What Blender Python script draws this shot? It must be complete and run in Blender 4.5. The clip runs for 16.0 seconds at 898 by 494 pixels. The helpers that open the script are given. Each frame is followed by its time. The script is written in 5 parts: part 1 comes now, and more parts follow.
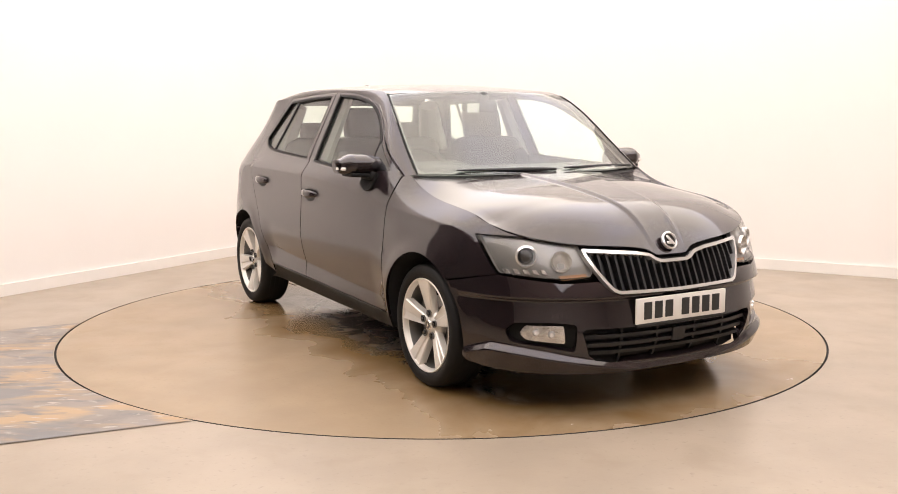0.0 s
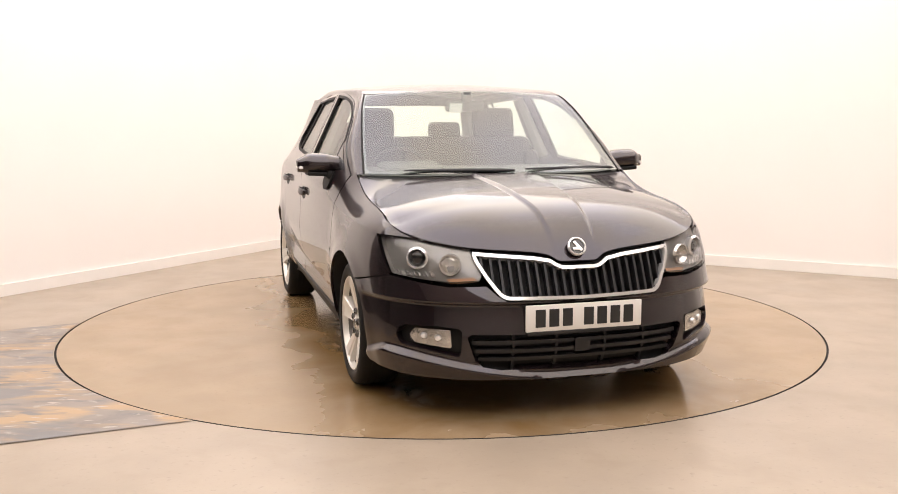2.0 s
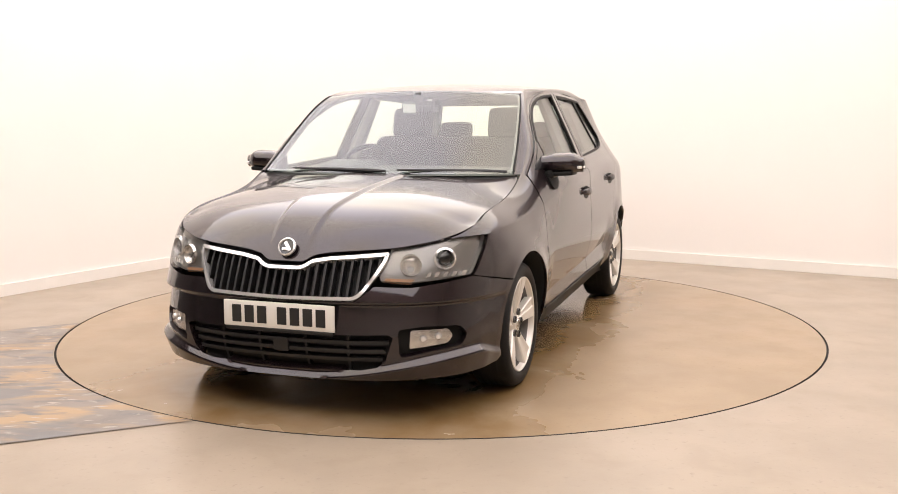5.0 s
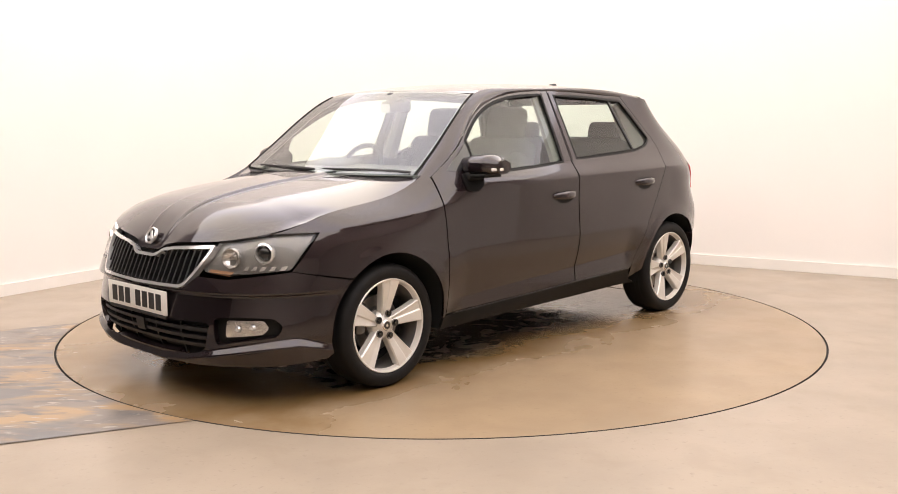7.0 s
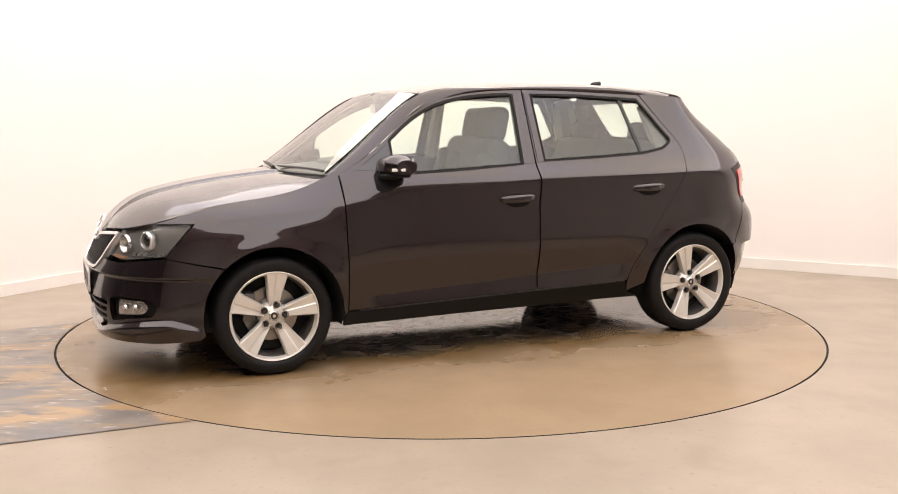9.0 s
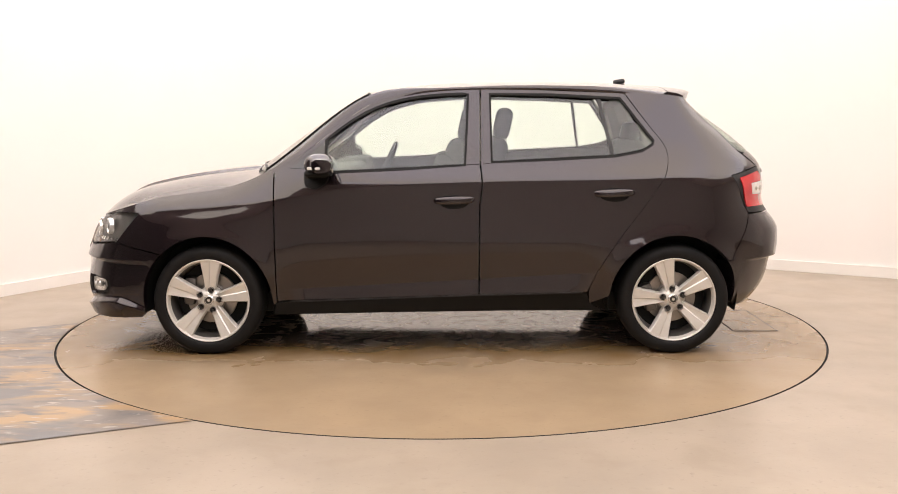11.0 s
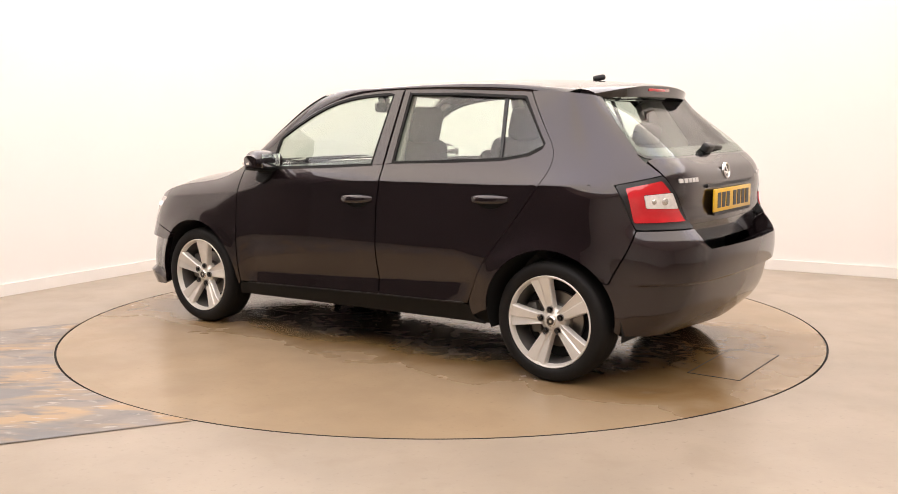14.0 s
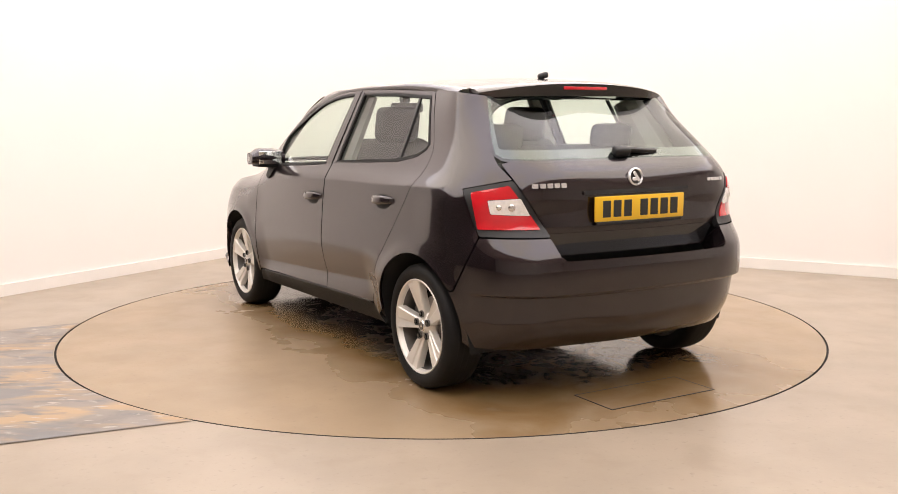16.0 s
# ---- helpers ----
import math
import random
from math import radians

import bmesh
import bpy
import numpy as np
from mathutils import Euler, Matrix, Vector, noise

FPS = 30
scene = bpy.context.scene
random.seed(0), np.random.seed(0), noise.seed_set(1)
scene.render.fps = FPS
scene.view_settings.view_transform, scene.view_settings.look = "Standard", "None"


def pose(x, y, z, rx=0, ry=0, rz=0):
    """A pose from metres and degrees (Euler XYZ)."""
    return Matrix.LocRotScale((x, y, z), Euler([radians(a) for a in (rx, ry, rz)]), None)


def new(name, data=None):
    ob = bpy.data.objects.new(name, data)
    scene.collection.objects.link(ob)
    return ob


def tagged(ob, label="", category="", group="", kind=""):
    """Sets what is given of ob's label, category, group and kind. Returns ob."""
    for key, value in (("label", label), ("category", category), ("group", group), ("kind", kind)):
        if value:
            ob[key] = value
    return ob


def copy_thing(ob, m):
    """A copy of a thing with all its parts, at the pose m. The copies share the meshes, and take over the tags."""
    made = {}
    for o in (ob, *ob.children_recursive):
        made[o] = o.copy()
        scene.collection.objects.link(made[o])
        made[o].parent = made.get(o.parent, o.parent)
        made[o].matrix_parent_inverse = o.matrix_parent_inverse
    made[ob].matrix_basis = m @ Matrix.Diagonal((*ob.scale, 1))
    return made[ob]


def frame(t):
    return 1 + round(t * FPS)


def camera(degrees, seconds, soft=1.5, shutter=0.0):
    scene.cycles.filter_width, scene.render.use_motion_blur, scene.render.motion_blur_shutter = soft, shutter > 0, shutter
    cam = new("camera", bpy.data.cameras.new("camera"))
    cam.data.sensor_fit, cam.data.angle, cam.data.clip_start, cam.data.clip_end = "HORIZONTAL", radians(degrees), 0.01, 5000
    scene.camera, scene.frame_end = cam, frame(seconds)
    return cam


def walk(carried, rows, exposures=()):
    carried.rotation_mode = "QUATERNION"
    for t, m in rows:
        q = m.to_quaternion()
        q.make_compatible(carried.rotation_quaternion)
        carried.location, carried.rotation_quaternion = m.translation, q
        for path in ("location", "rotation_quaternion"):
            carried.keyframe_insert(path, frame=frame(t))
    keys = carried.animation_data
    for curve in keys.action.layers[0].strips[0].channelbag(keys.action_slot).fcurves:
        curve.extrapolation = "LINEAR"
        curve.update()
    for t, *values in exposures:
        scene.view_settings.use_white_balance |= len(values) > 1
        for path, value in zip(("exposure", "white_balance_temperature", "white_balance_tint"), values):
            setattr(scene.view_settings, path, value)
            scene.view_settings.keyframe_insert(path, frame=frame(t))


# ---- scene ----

# camera: it stands still while the turntable turns
cam = camera(49.67, 16.0, soft=0.9)
EYE = pose(0, -5.906, 1.251, 90 - 7.591, 0.184, -0.437)
walk(cam, [(0, EYE), (16.0, EYE)])
scene.view_settings.exposure = 0.0

# world: a dim neutral surround outside the closed studio
world = bpy.data.worlds.new("studio_surround")
scene.world = world
world.use_nodes = True
world.node_tree.nodes["Background"].inputs[0].default_value = (0.9, 0.85, 0.8, 1)
world.node_tree.nodes["Background"].inputs[1].default_value = 0.05
LAMP_POWER = 2.7
LAMP_WARM, LAMP_COOL = (1.05, 0.944, 0.84), (0.99, 0.941, 1.02)


# ---- materials ----
def material(name, colour, rough=0.5, metal=0.0, coat=0.0, coat_rough=0.03, spec=0.5, bump=0.0, bump_scale=60.0,
             vary=0.0, vary_scale=6.0, rough_vary=0.0, emit=0.0, emit_colour=None):
    m = bpy.data.materials.new(name)
    m.use_nodes = True
    nt = m.node_tree
    b = nt.nodes["Principled BSDF"]
    b.inputs["Base Color"].default_value = (*colour, 1)
    b.inputs["Roughness"].default_value = rough
    b.inputs["Metallic"].default_value = metal
    b.inputs["Coat Weight"].default_value = coat
    b.inputs["Coat Roughness"].default_value = coat_rough
    b.inputs["Specular IOR Level"].default_value = spec
    if emit:
        b.inputs["Emission Color"].default_value = (*(emit_colour or colour), 1)
        b.inputs["Emission Strength"].default_value = emit
    tc = nt.nodes.new("ShaderNodeTexCoord")
    if vary or rough_vary:
        n = nt.nodes.new("ShaderNodeTexNoise")
        n.inputs["Scale"].default_value = vary_scale
        n.inputs["Detail"].default_value = 6
        nt.links.new(tc.outputs["Object"], n.inputs["Vector"])
        if vary:
            mix = nt.nodes.new("ShaderNodeMix")
            mix.data_type = "RGBA"
            mix.inputs[6].default_value = (*[c * (1 - vary) for c in colour], 1)
            mix.inputs[7].default_value = (*[min(1, c * (1 + vary)) for c in colour], 1)
            nt.links.new(n.outputs["Fac"], mix.inputs[0])
            nt.links.new(mix.outputs[2], b.inputs["Base Color"])
        if rough_vary:
            mr = nt.nodes.new("ShaderNodeMapRange")
            mr.inputs["From Min"].default_value, mr.inputs["From Max"].default_value = 0.3, 0.7
            mr.inputs["To Min"].default_value, mr.inputs["To Max"].default_value = max(0, rough - rough_vary), rough + rough_vary
            nt.links.new(n.outputs["Fac"], mr.inputs["Value"])
            nt.links.new(mr.outputs[0], b.inputs["Roughness"])
    if bump:
        n2 = nt.nodes.new("ShaderNodeTexNoise")
        n2.inputs["Scale"].default_value = bump_scale
        n2.inputs["Detail"].default_value = 5
        nt.links.new(tc.outputs["Object"], n2.inputs["Vector"])
        bp = nt.nodes.new("ShaderNodeBump")
        bp.inputs["Strength"].default_value = bump
        bp.inputs["Distance"].default_value = 0.002
        nt.links.new(n2.outputs["Fac"], bp.inputs["Height"])
        nt.links.new(bp.outputs[0], b.inputs["Normal"])
    return m


def glass_material(name, tint, gloss_rough=0.0, ior=1.45):
    """Thin pane: lets light straight through with a tint, mirrors by Fresnel."""
    m = bpy.data.materials.new(name)
    m.use_nodes = True
    nt = m.node_tree
    nt.nodes.clear()
    out = nt.nodes.new("ShaderNodeOutputMaterial")
    mix = nt.nodes.new("ShaderNodeMixShader")
    tr = nt.nodes.new("ShaderNodeBsdfTransparent")
    tr.inputs[0].default_value = (*tint, 1)
    gl = nt.nodes.new("ShaderNodeBsdfGlossy")
    gl.inputs["Roughness"].default_value = gloss_rough
    lw = nt.nodes.new("ShaderNodeLayerWeight")
    lw.inputs[0].default_value = 0.5
    pw = nt.nodes.new("ShaderNodeMath")
    pw.operation, pw.inputs[1].default_value = "POWER", 4.5
    nt.links.new(lw.outputs["Facing"], pw.inputs[0])
    fr = nt.nodes.new("ShaderNodeMath")
    fr.operation, fr.inputs[1].default_value, fr.inputs[2].default_value = "MULTIPLY_ADD", 0.85, 2 * ((ior - 1) / (ior + 1)) ** 2
    nt.links.new(pw.outputs[0], fr.inputs[0])
    nt.links.new(fr.outputs[0], mix.inputs[0])
    nt.links.new(tr.outputs[0], mix.inputs[1])
    nt.links.new(gl.outputs[0], mix.inputs[2])
    nt.links.new(mix.outputs[0], out.inputs[0])
    return m


def diffuser_material():
    """Softbox cloth; noise drifts its emission in place of separate warm and cool lamps."""
    m = material("lamp_diffuser", (0.9, 0.9, 0.88), emit=LAMP_POWER)
    nt = m.node_tree
    tc = nt.nodes.new("ShaderNodeTexCoord")
    n = nt.nodes.new("ShaderNodeTexNoise")
    n.inputs["Scale"].default_value, n.inputs["Detail"].default_value = 0.55, 1
    nt.links.new(tc.outputs["Object"], n.inputs["Vector"])
    r = nt.nodes.new("ShaderNodeMapRange")
    r.interpolation_type = "SMOOTHSTEP"
    r.inputs["From Min"].default_value, r.inputs["From Max"].default_value = 0.36, 0.64
    nt.links.new(n.outputs["Fac"], r.inputs["Value"])
    x = nt.nodes.new("ShaderNodeMix")
    x.data_type = "RGBA"
    x.inputs[6].default_value, x.inputs[7].default_value = (*LAMP_WARM, 1), (*LAMP_COOL, 1)
    nt.links.new(r.outputs[0], x.inputs[0])
    nt.links.new(x.outputs[2], nt.nodes["Principled BSDF"].inputs["Emission Color"])
    return m


def paint_material(name, colour, flake):
    """Dark metallic car paint under clear coat."""
    m = material(name, colour, rough=0.42, metal=0.75, coat=1.0, coat_rough=0.04, spec=0.1)
    nt = m.node_tree
    b = nt.nodes["Principled BSDF"]
    b.inputs["Coat IOR"].default_value = 1.62
    tc = nt.nodes.new("ShaderNodeTexCoord")
    n = nt.nodes.new("ShaderNodeTexNoise")
    n.inputs["Scale"].default_value = 900
    nt.links.new(tc.outputs["Object"], n.inputs["Vector"])
    mix = nt.nodes.new("ShaderNodeMix")
    mix.data_type = "RGBA"
    mix.inputs[6].default_value, mix.inputs[7].default_value = (*colour, 1), (*flake, 1)
    nt.links.new(n.outputs["Fac"], mix.inputs[0])
    nt.links.new(mix.outputs[2], b.inputs["Base Color"])
    n2 = nt.nodes.new("ShaderNodeTexNoise")
    n2.inputs["Scale"].default_value = 5
    nt.links.new(tc.outputs["Object"], n2.inputs["Vector"])
    mr = nt.nodes.new("ShaderNodeMapRange")
    mr.inputs["To Min"].default_value, mr.inputs["To Max"].default_value = 0.025, 0.07
    nt.links.new(n2.outputs["Fac"], mr.inputs["Value"])
    nt.links.new(mr.outputs[0], b.inputs["Coat Roughness"])
    return m


def floor_material(name, colour, dark, wet=False):
    """Painted concrete with scuffs; the turntable's sheet also carries damp patches."""
    m = material(name, colour, rough=0.34, spec=0.45)
    nt = m.node_tree
    L = nt.links.new
    b = nt.nodes["Principled BSDF"]
    tc = nt.nodes.new("ShaderNodeTexCoord")

    def noise_node(scale, detail=6, distort=0.0):
        n = nt.nodes.new("ShaderNodeTexNoise")
        n.inputs["Scale"].default_value, n.inputs["Detail"].default_value = scale, detail
        n.inputs["Distortion"].default_value = distort
        L(tc.outputs["Object"], n.inputs["Vector"])
        return n.outputs["Fac"]

    def ramp(src, a, z):
        r = nt.nodes.new("ShaderNodeMapRange")
        r.interpolation_type = "SMOOTHSTEP"
        r.inputs["From Min"].default_value, r.inputs["From Max"].default_value = a, z
        L(src, r.inputs["Value"])
        return r.outputs[0]

    def mixed(fac, a, z):
        x = nt.nodes.new("ShaderNodeMix")
        x.data_type = "RGBA"
        L(fac, x.inputs[0])
        for slot, v in ((6, a), (7, z)):
            if isinstance(v, tuple):
                x.inputs[slot].default_value = (*v, 1)
            else:
                L(v, x.inputs[slot])
        return x.outputs[2]

    def calc(op, a, c):
        x = nt.nodes.new("ShaderNodeMath")
        x.operation = op
        for slot, v in ((0, a), (1, c)):
            if isinstance(v, float):
                x.inputs[slot].default_value = v
            else:
                L(v, x.inputs[slot])
        return x.outputs[0]

    base = mixed(ramp(noise_node(1.6), 0.35, 0.7), colour, tuple(c * 0.86 for c in colour))
    base = mixed(ramp(noise_node(38, 8), 0.58, 0.75), base, tuple(c * 0.8 for c in colour))
    base = mixed(ramp(noise_node(4.2, 3, 0.6), 0.45, 0.8), base, dark)
    rough = calc("MULTIPLY_ADD", ramp(noise_node(4, 7), 0.3, 0.7), 0.07)
    rough.node.inputs[2].default_value = 0.28
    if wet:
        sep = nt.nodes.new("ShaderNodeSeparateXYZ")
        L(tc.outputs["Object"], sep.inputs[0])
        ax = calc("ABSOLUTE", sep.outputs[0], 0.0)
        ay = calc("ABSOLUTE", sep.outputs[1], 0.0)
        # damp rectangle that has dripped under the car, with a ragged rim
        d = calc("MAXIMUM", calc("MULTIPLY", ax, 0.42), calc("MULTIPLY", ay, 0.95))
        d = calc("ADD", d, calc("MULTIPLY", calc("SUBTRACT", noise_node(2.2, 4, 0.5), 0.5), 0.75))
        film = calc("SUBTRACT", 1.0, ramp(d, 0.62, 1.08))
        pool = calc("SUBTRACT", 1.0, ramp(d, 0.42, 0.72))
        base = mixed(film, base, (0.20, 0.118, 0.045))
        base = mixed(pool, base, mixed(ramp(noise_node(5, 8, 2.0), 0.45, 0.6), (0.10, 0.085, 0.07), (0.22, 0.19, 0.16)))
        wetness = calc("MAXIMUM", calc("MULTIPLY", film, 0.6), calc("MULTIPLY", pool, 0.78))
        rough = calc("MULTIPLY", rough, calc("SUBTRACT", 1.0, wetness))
    L(base, b.inputs["Base Color"])
    L(rough, b.inputs["Roughness"])
    bp = nt.nodes.new("ShaderNodeBump")
    bp.inputs["Strength"].default_value, bp.inputs["Distance"].default_value = 0.12, 0.002
    L(noise_node(45, 6), bp.inputs["Height"])
    L(bp.outputs[0], b.inputs["Normal"])
    return m


def patch_material():
    """Bare slab, worn to slate grey with rust and ochre stains."""
    m = floor_material("worn_slab", (0.25, 0.215, 0.19), (0.10, 0.095, 0.09))
    nt = m.node_tree
    L = nt.links.new
    b = nt.nodes["Principled BSDF"]
    tc = nt.nodes.new("ShaderNodeTexCoord")
    mp = nt.nodes.new("ShaderNodeMapping")
    mp.inputs["Rotation"].default_value = (0, 0, 0.35)
    mp.inputs["Scale"].default_value = (1.0, 3.0, 1.0)
    L(tc.outputs["Object"], mp.inputs[0])
    old = b.inputs["Base Color"].links[0].from_socket
    for scale, lo, hi, colour in ((2.2, 0.48, 0.6, (0.38, 0.25, 0.13)), (5.0, 0.56, 0.64, (0.14, 0.135, 0.135)), (9.0, 0.6, 0.68, (0.42, 0.38, 0.34)), (1.1, 0.55, 0.62, (0.16, 0.155, 0.155))):
        n = nt.nodes.new("ShaderNodeTexNoise")
        n.inputs["Scale"].default_value, n.inputs["Detail"].default_value, n.inputs["Distortion"].default_value = scale, 9, 0.6
        L(mp.outputs[0], n.inputs["Vector"])
        r = nt.nodes.new("ShaderNodeMapRange")
        r.inputs["From Min"].default_value, r.inputs["From Max"].default_value = lo, hi
        L(n.outputs["Fac"], r.inputs["Value"])
        x = nt.nodes.new("ShaderNodeMix")
        x.data_type = "RGBA"
        L(r.outputs[0], x.inputs[0])
        L(old, x.inputs[6])
        x.inputs[7].default_value = (*colour, 1)
        old = x.outputs[2]
    L(old, b.inputs["Base Color"])
    return m


PAINT = paint_material("aubergine_black_paint", (0.0085, 0.0052, 0.0060), (0.032, 0.0200, 0.0235))
BLACK = material("black_plastic", (0.011, 0.0105, 0.011), rough=0.45, bump=0.15, bump_scale=500)
GLOSS_BLACK = material("gloss_black_plastic", (0.008, 0.008, 0.009), rough=0.12, coat=0.6)
# matt black for real trim, and for shade painted on sill and handle recesses
SILL = material("black_plastic_and_shade", (0.010, 0.0095, 0.009), rough=0.5, spec=0.15, bump=0.15, bump_scale=400)
LINER = material("dark_cavity_lining", (0.006, 0.006, 0.006), rough=0.8, vary=0.3, vary_scale=12)
RUBBER = material("tyre_rubber", (0.008, 0.0075, 0.0075), rough=0.6, spec=0.25, bump=0.3, bump_scale=160, vary=0.35, vary_scale=14)
ALLOY = material("painted_alloy", (0.74, 0.71, 0.66), rough=0.33, metal=0.35, vary=0.06, vary_scale=20)
ALLOY_DARK = material("darkened_alloy", (0.16, 0.15, 0.14), rough=0.5, metal=0.6, vary=0.3, vary_scale=25)
DISC_STEEL = material("brake_disc_steel", (0.35, 0.33, 0.31), rough=0.35, metal=0.9, vary=0.15, vary_scale=30)
CHROME = material("chrome", (0.86, 0.85, 0.84), rough=0.16, metal=0.7)
SATIN = material("satin_chrome", (0.78, 0.77, 0.75), rough=0.22, metal=0.9)
GLASS = glass_material("green_tinted_glass", (0.87, 0.955, 0.905), ior=1.5)
GLASS_CLEAR = glass_material("windscreen_glass", (0.84, 0.92, 0.86), gloss_rough=0.0, ior=1.72)
LENS = glass_material("clear_lens", (0.94, 0.94, 0.94), ior=1.32)
MIRROR = material("mirror_silver", (0.9, 0.92, 0.9), rough=0.01, metal=1.0)
LAMP_RED = material("red_lens", (0.55, 0.012, 0.02), rough=0.12, coat=1.0, vary=0.25, vary_scale=18)
LAMP_WHITE = material("clear_reversing_lens", (0.8, 0.76, 0.72), rough=0.15, coat=1.0, vary=0.25, vary_scale=60)
AMBER = material("amber_bulb", (0.42, 0.24, 0.14), rough=0.2, coat=0.6)
REFLECTOR = material("lamp_reflector", (0.66, 0.64, 0.61), rough=0.16, metal=0.85, bump=1.0, bump_scale=38, vary=0.5, vary_scale=30)
BEZEL = material("lamp_bezel", (0.24, 0.232, 0.22), rough=0.28, metal=0.6, vary=0.3, vary_scale=14)
PLATE_WHITE = material("white_plate", (0.80, 0.77, 0.72), rough=0.35, coat=0.4)
PLATE_YELLOW = material("yellow_plate", (0.80, 0.48, 0.02), rough=0.35, coat=0.4)
INK = material("plate_ink", (0.02, 0.02, 0.02), rough=0.4)
FABRIC = material("dark_seat_fabric", (0.055, 0.052, 0.050), rough=0.9, bump=0.15, bump_scale=110, vary=0.3, vary_scale=40)
TRIM = material("grey_cabin_plastic", (0.10, 0.097, 0.09), rough=0.6, bump=0.2, bump_scale=300)
HEADLINING = material("beige_headlining", (0.42, 0.40, 0.36), rough=0.9, vary=0.05)
PAPER = material("white_paper_tag", (0.75, 0.74, 0.70), rough=0.7)
WALL = material("cream_wall_paint", (0.86, 0.82, 0.78), rough=0.6, vary=0.02, vary_scale=2.0, bump=0.1, bump_scale=120)
SKIRT = material("white_gloss_skirting", (0.84, 0.80, 0.75), rough=0.35, vary=0.03)
CEILING = material("white_ceiling_paint", (0.82, 0.79, 0.75), rough=0.8, vary=0.02)
DIM_HALL = material("dim_hall_dark", (0.05, 0.047, 0.045), rough=0.7, vary=0.1)
UPPER_WALL = material("grey_beige_wall_paint", (0.80, 0.76, 0.72), rough=0.7, vary=0.06)
FLOOR = floor_material("beige_floor_paint", (0.36, 0.295, 0.225), (0.31, 0.25, 0.185))
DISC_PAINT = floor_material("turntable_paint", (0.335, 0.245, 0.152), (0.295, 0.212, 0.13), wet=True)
SLAB = patch_material()
GAP = material("dark_gap", (0.02, 0.017, 0.015), rough=0.7)
DIFFUSER = diffuser_material()
LAMP_FRAME = material("lamp_frame_metal", (0.7, 0.7, 0.7), rough=0.4, metal=0.5)


# ---- mesh helpers ----
def mesh_object(name, verts, faces, mat, parent=None, smooth=True, label=""):
    me = bpy.data.meshes.new(name)
    me.from_pydata([tuple(map(float, v)) for v in verts], [], [tuple(map(int, q)) for q in faces])
    me.materials.append(mat)
    me.polygons.foreach_set("use_smooth", [smooth] * len(me.polygons))
    me.update()
    ob = new(name, me)
    if parent is not None:
        ob.parent = parent
    return tagged(ob, label) if label else ob


def part(name, bm, mat, parent=None, label="", smooth=True, sharp=40):
    """Links a bmesh as one mesh object under a thing or a part."""
    bmesh.ops.recalc_face_normals(bm, faces=bm.faces)
    for q in bm.faces:
        q.smooth = smooth
    if smooth:
        for e in bm.edges:
            if len(e.link_faces) == 2 and e.calc_face_angle(0) > radians(sharp):
                e.smooth = False
    me = bpy.data.meshes.new(name)
    bm.to_mesh(me)
    bm.free()
    me.materials.append(mat)
    ob = new(name, me)
    if parent is not None:
        ob.parent = parent
    return tagged(ob, label) if label else ob


def block(sx, sy, sz, m=Matrix(), bevel=0.01, segments=2):
    bm = bmesh.new()
    bmesh.ops.create_cube(bm, size=1)
    bmesh.ops.scale(bm, vec=(sx, sy, sz), verts=bm.verts)
    if bevel:
        bmesh.ops.bevel(bm, geom=bm.edges[:], offset=bevel, segments=segments, affect="EDGES", profile=0.5)
    bmesh.ops.transform(bm, matrix=m, verts=bm.verts)
    return bm


def add(bm, other):
    me = bpy.data.meshes.new("joined")
    other.to_mesh(me)
    other.free()
    bm.from_mesh(me)
    bpy.data.meshes.remove(me)
    return bm


def lathe(profile, steps=48, m=Matrix(), closed=False):
    """Turns (radius, height) pairs about the y axis."""
    bm = bmesh.new()
    rings = []
    for r, h in profile:
        if r < 1e-6:
            rings.append([bm.verts.new((0, h, 0))])
        else:
            rings.append([bm.verts.new((r * math.cos(2 * math.pi * i / steps), h, r * math.sin(2 * math.pi * i / steps))) for i in range(steps)])
    pairs = list(zip(rings, rings[1:])) + ([(rings[-1], rings[0])] if closed else [])
    for a, c in pairs:
        for i in range(steps):
            j = (i + 1) % steps
            q = [a[i % len(a)], a[j % len(a)], c[j % len(c)], c[i % len(c)]]
            q = list(dict.fromkeys(q))
            if len(q) > 2:
                bm.faces.new(q)
    bmesh.ops.transform(bm, matrix=m, verts=bm.verts)
    return bm


def tube(points, r, steps=8):
    """A round bar along a run of points."""
    bm = bmesh.new()
    pts = [Vector(p) for p in points]
    rings = []
    for i, p in enumerate(pts):
        d = (pts[min(i + 1, len(pts) - 1)] - pts[max(i - 1, 0)]).normalized()
        a = d.cross(Vector((0, 0, 1)))
        if a.length < 0.05:
            a = d.cross(Vector((1, 0, 0)))
        a.normalize()
        c = d.cross(a)
        rr = r[i] if isinstance(r, (list, tuple)) else r
        rings.append([bm.verts.new(p + rr * (math.cos(2 * math.pi * k / steps) * a + math.sin(2 * math.pi * k / steps) * c)) for k in range(steps)])
    for a, c in zip(rings, rings[1:]):
        for k in range(steps):
            bm.faces.new((a[k], a[(k + 1) % steps], c[(k + 1) % steps], c[k]))
    bm.faces.new(rings[0])
    bm.faces.new(rings[-1][::-1])
    return bm


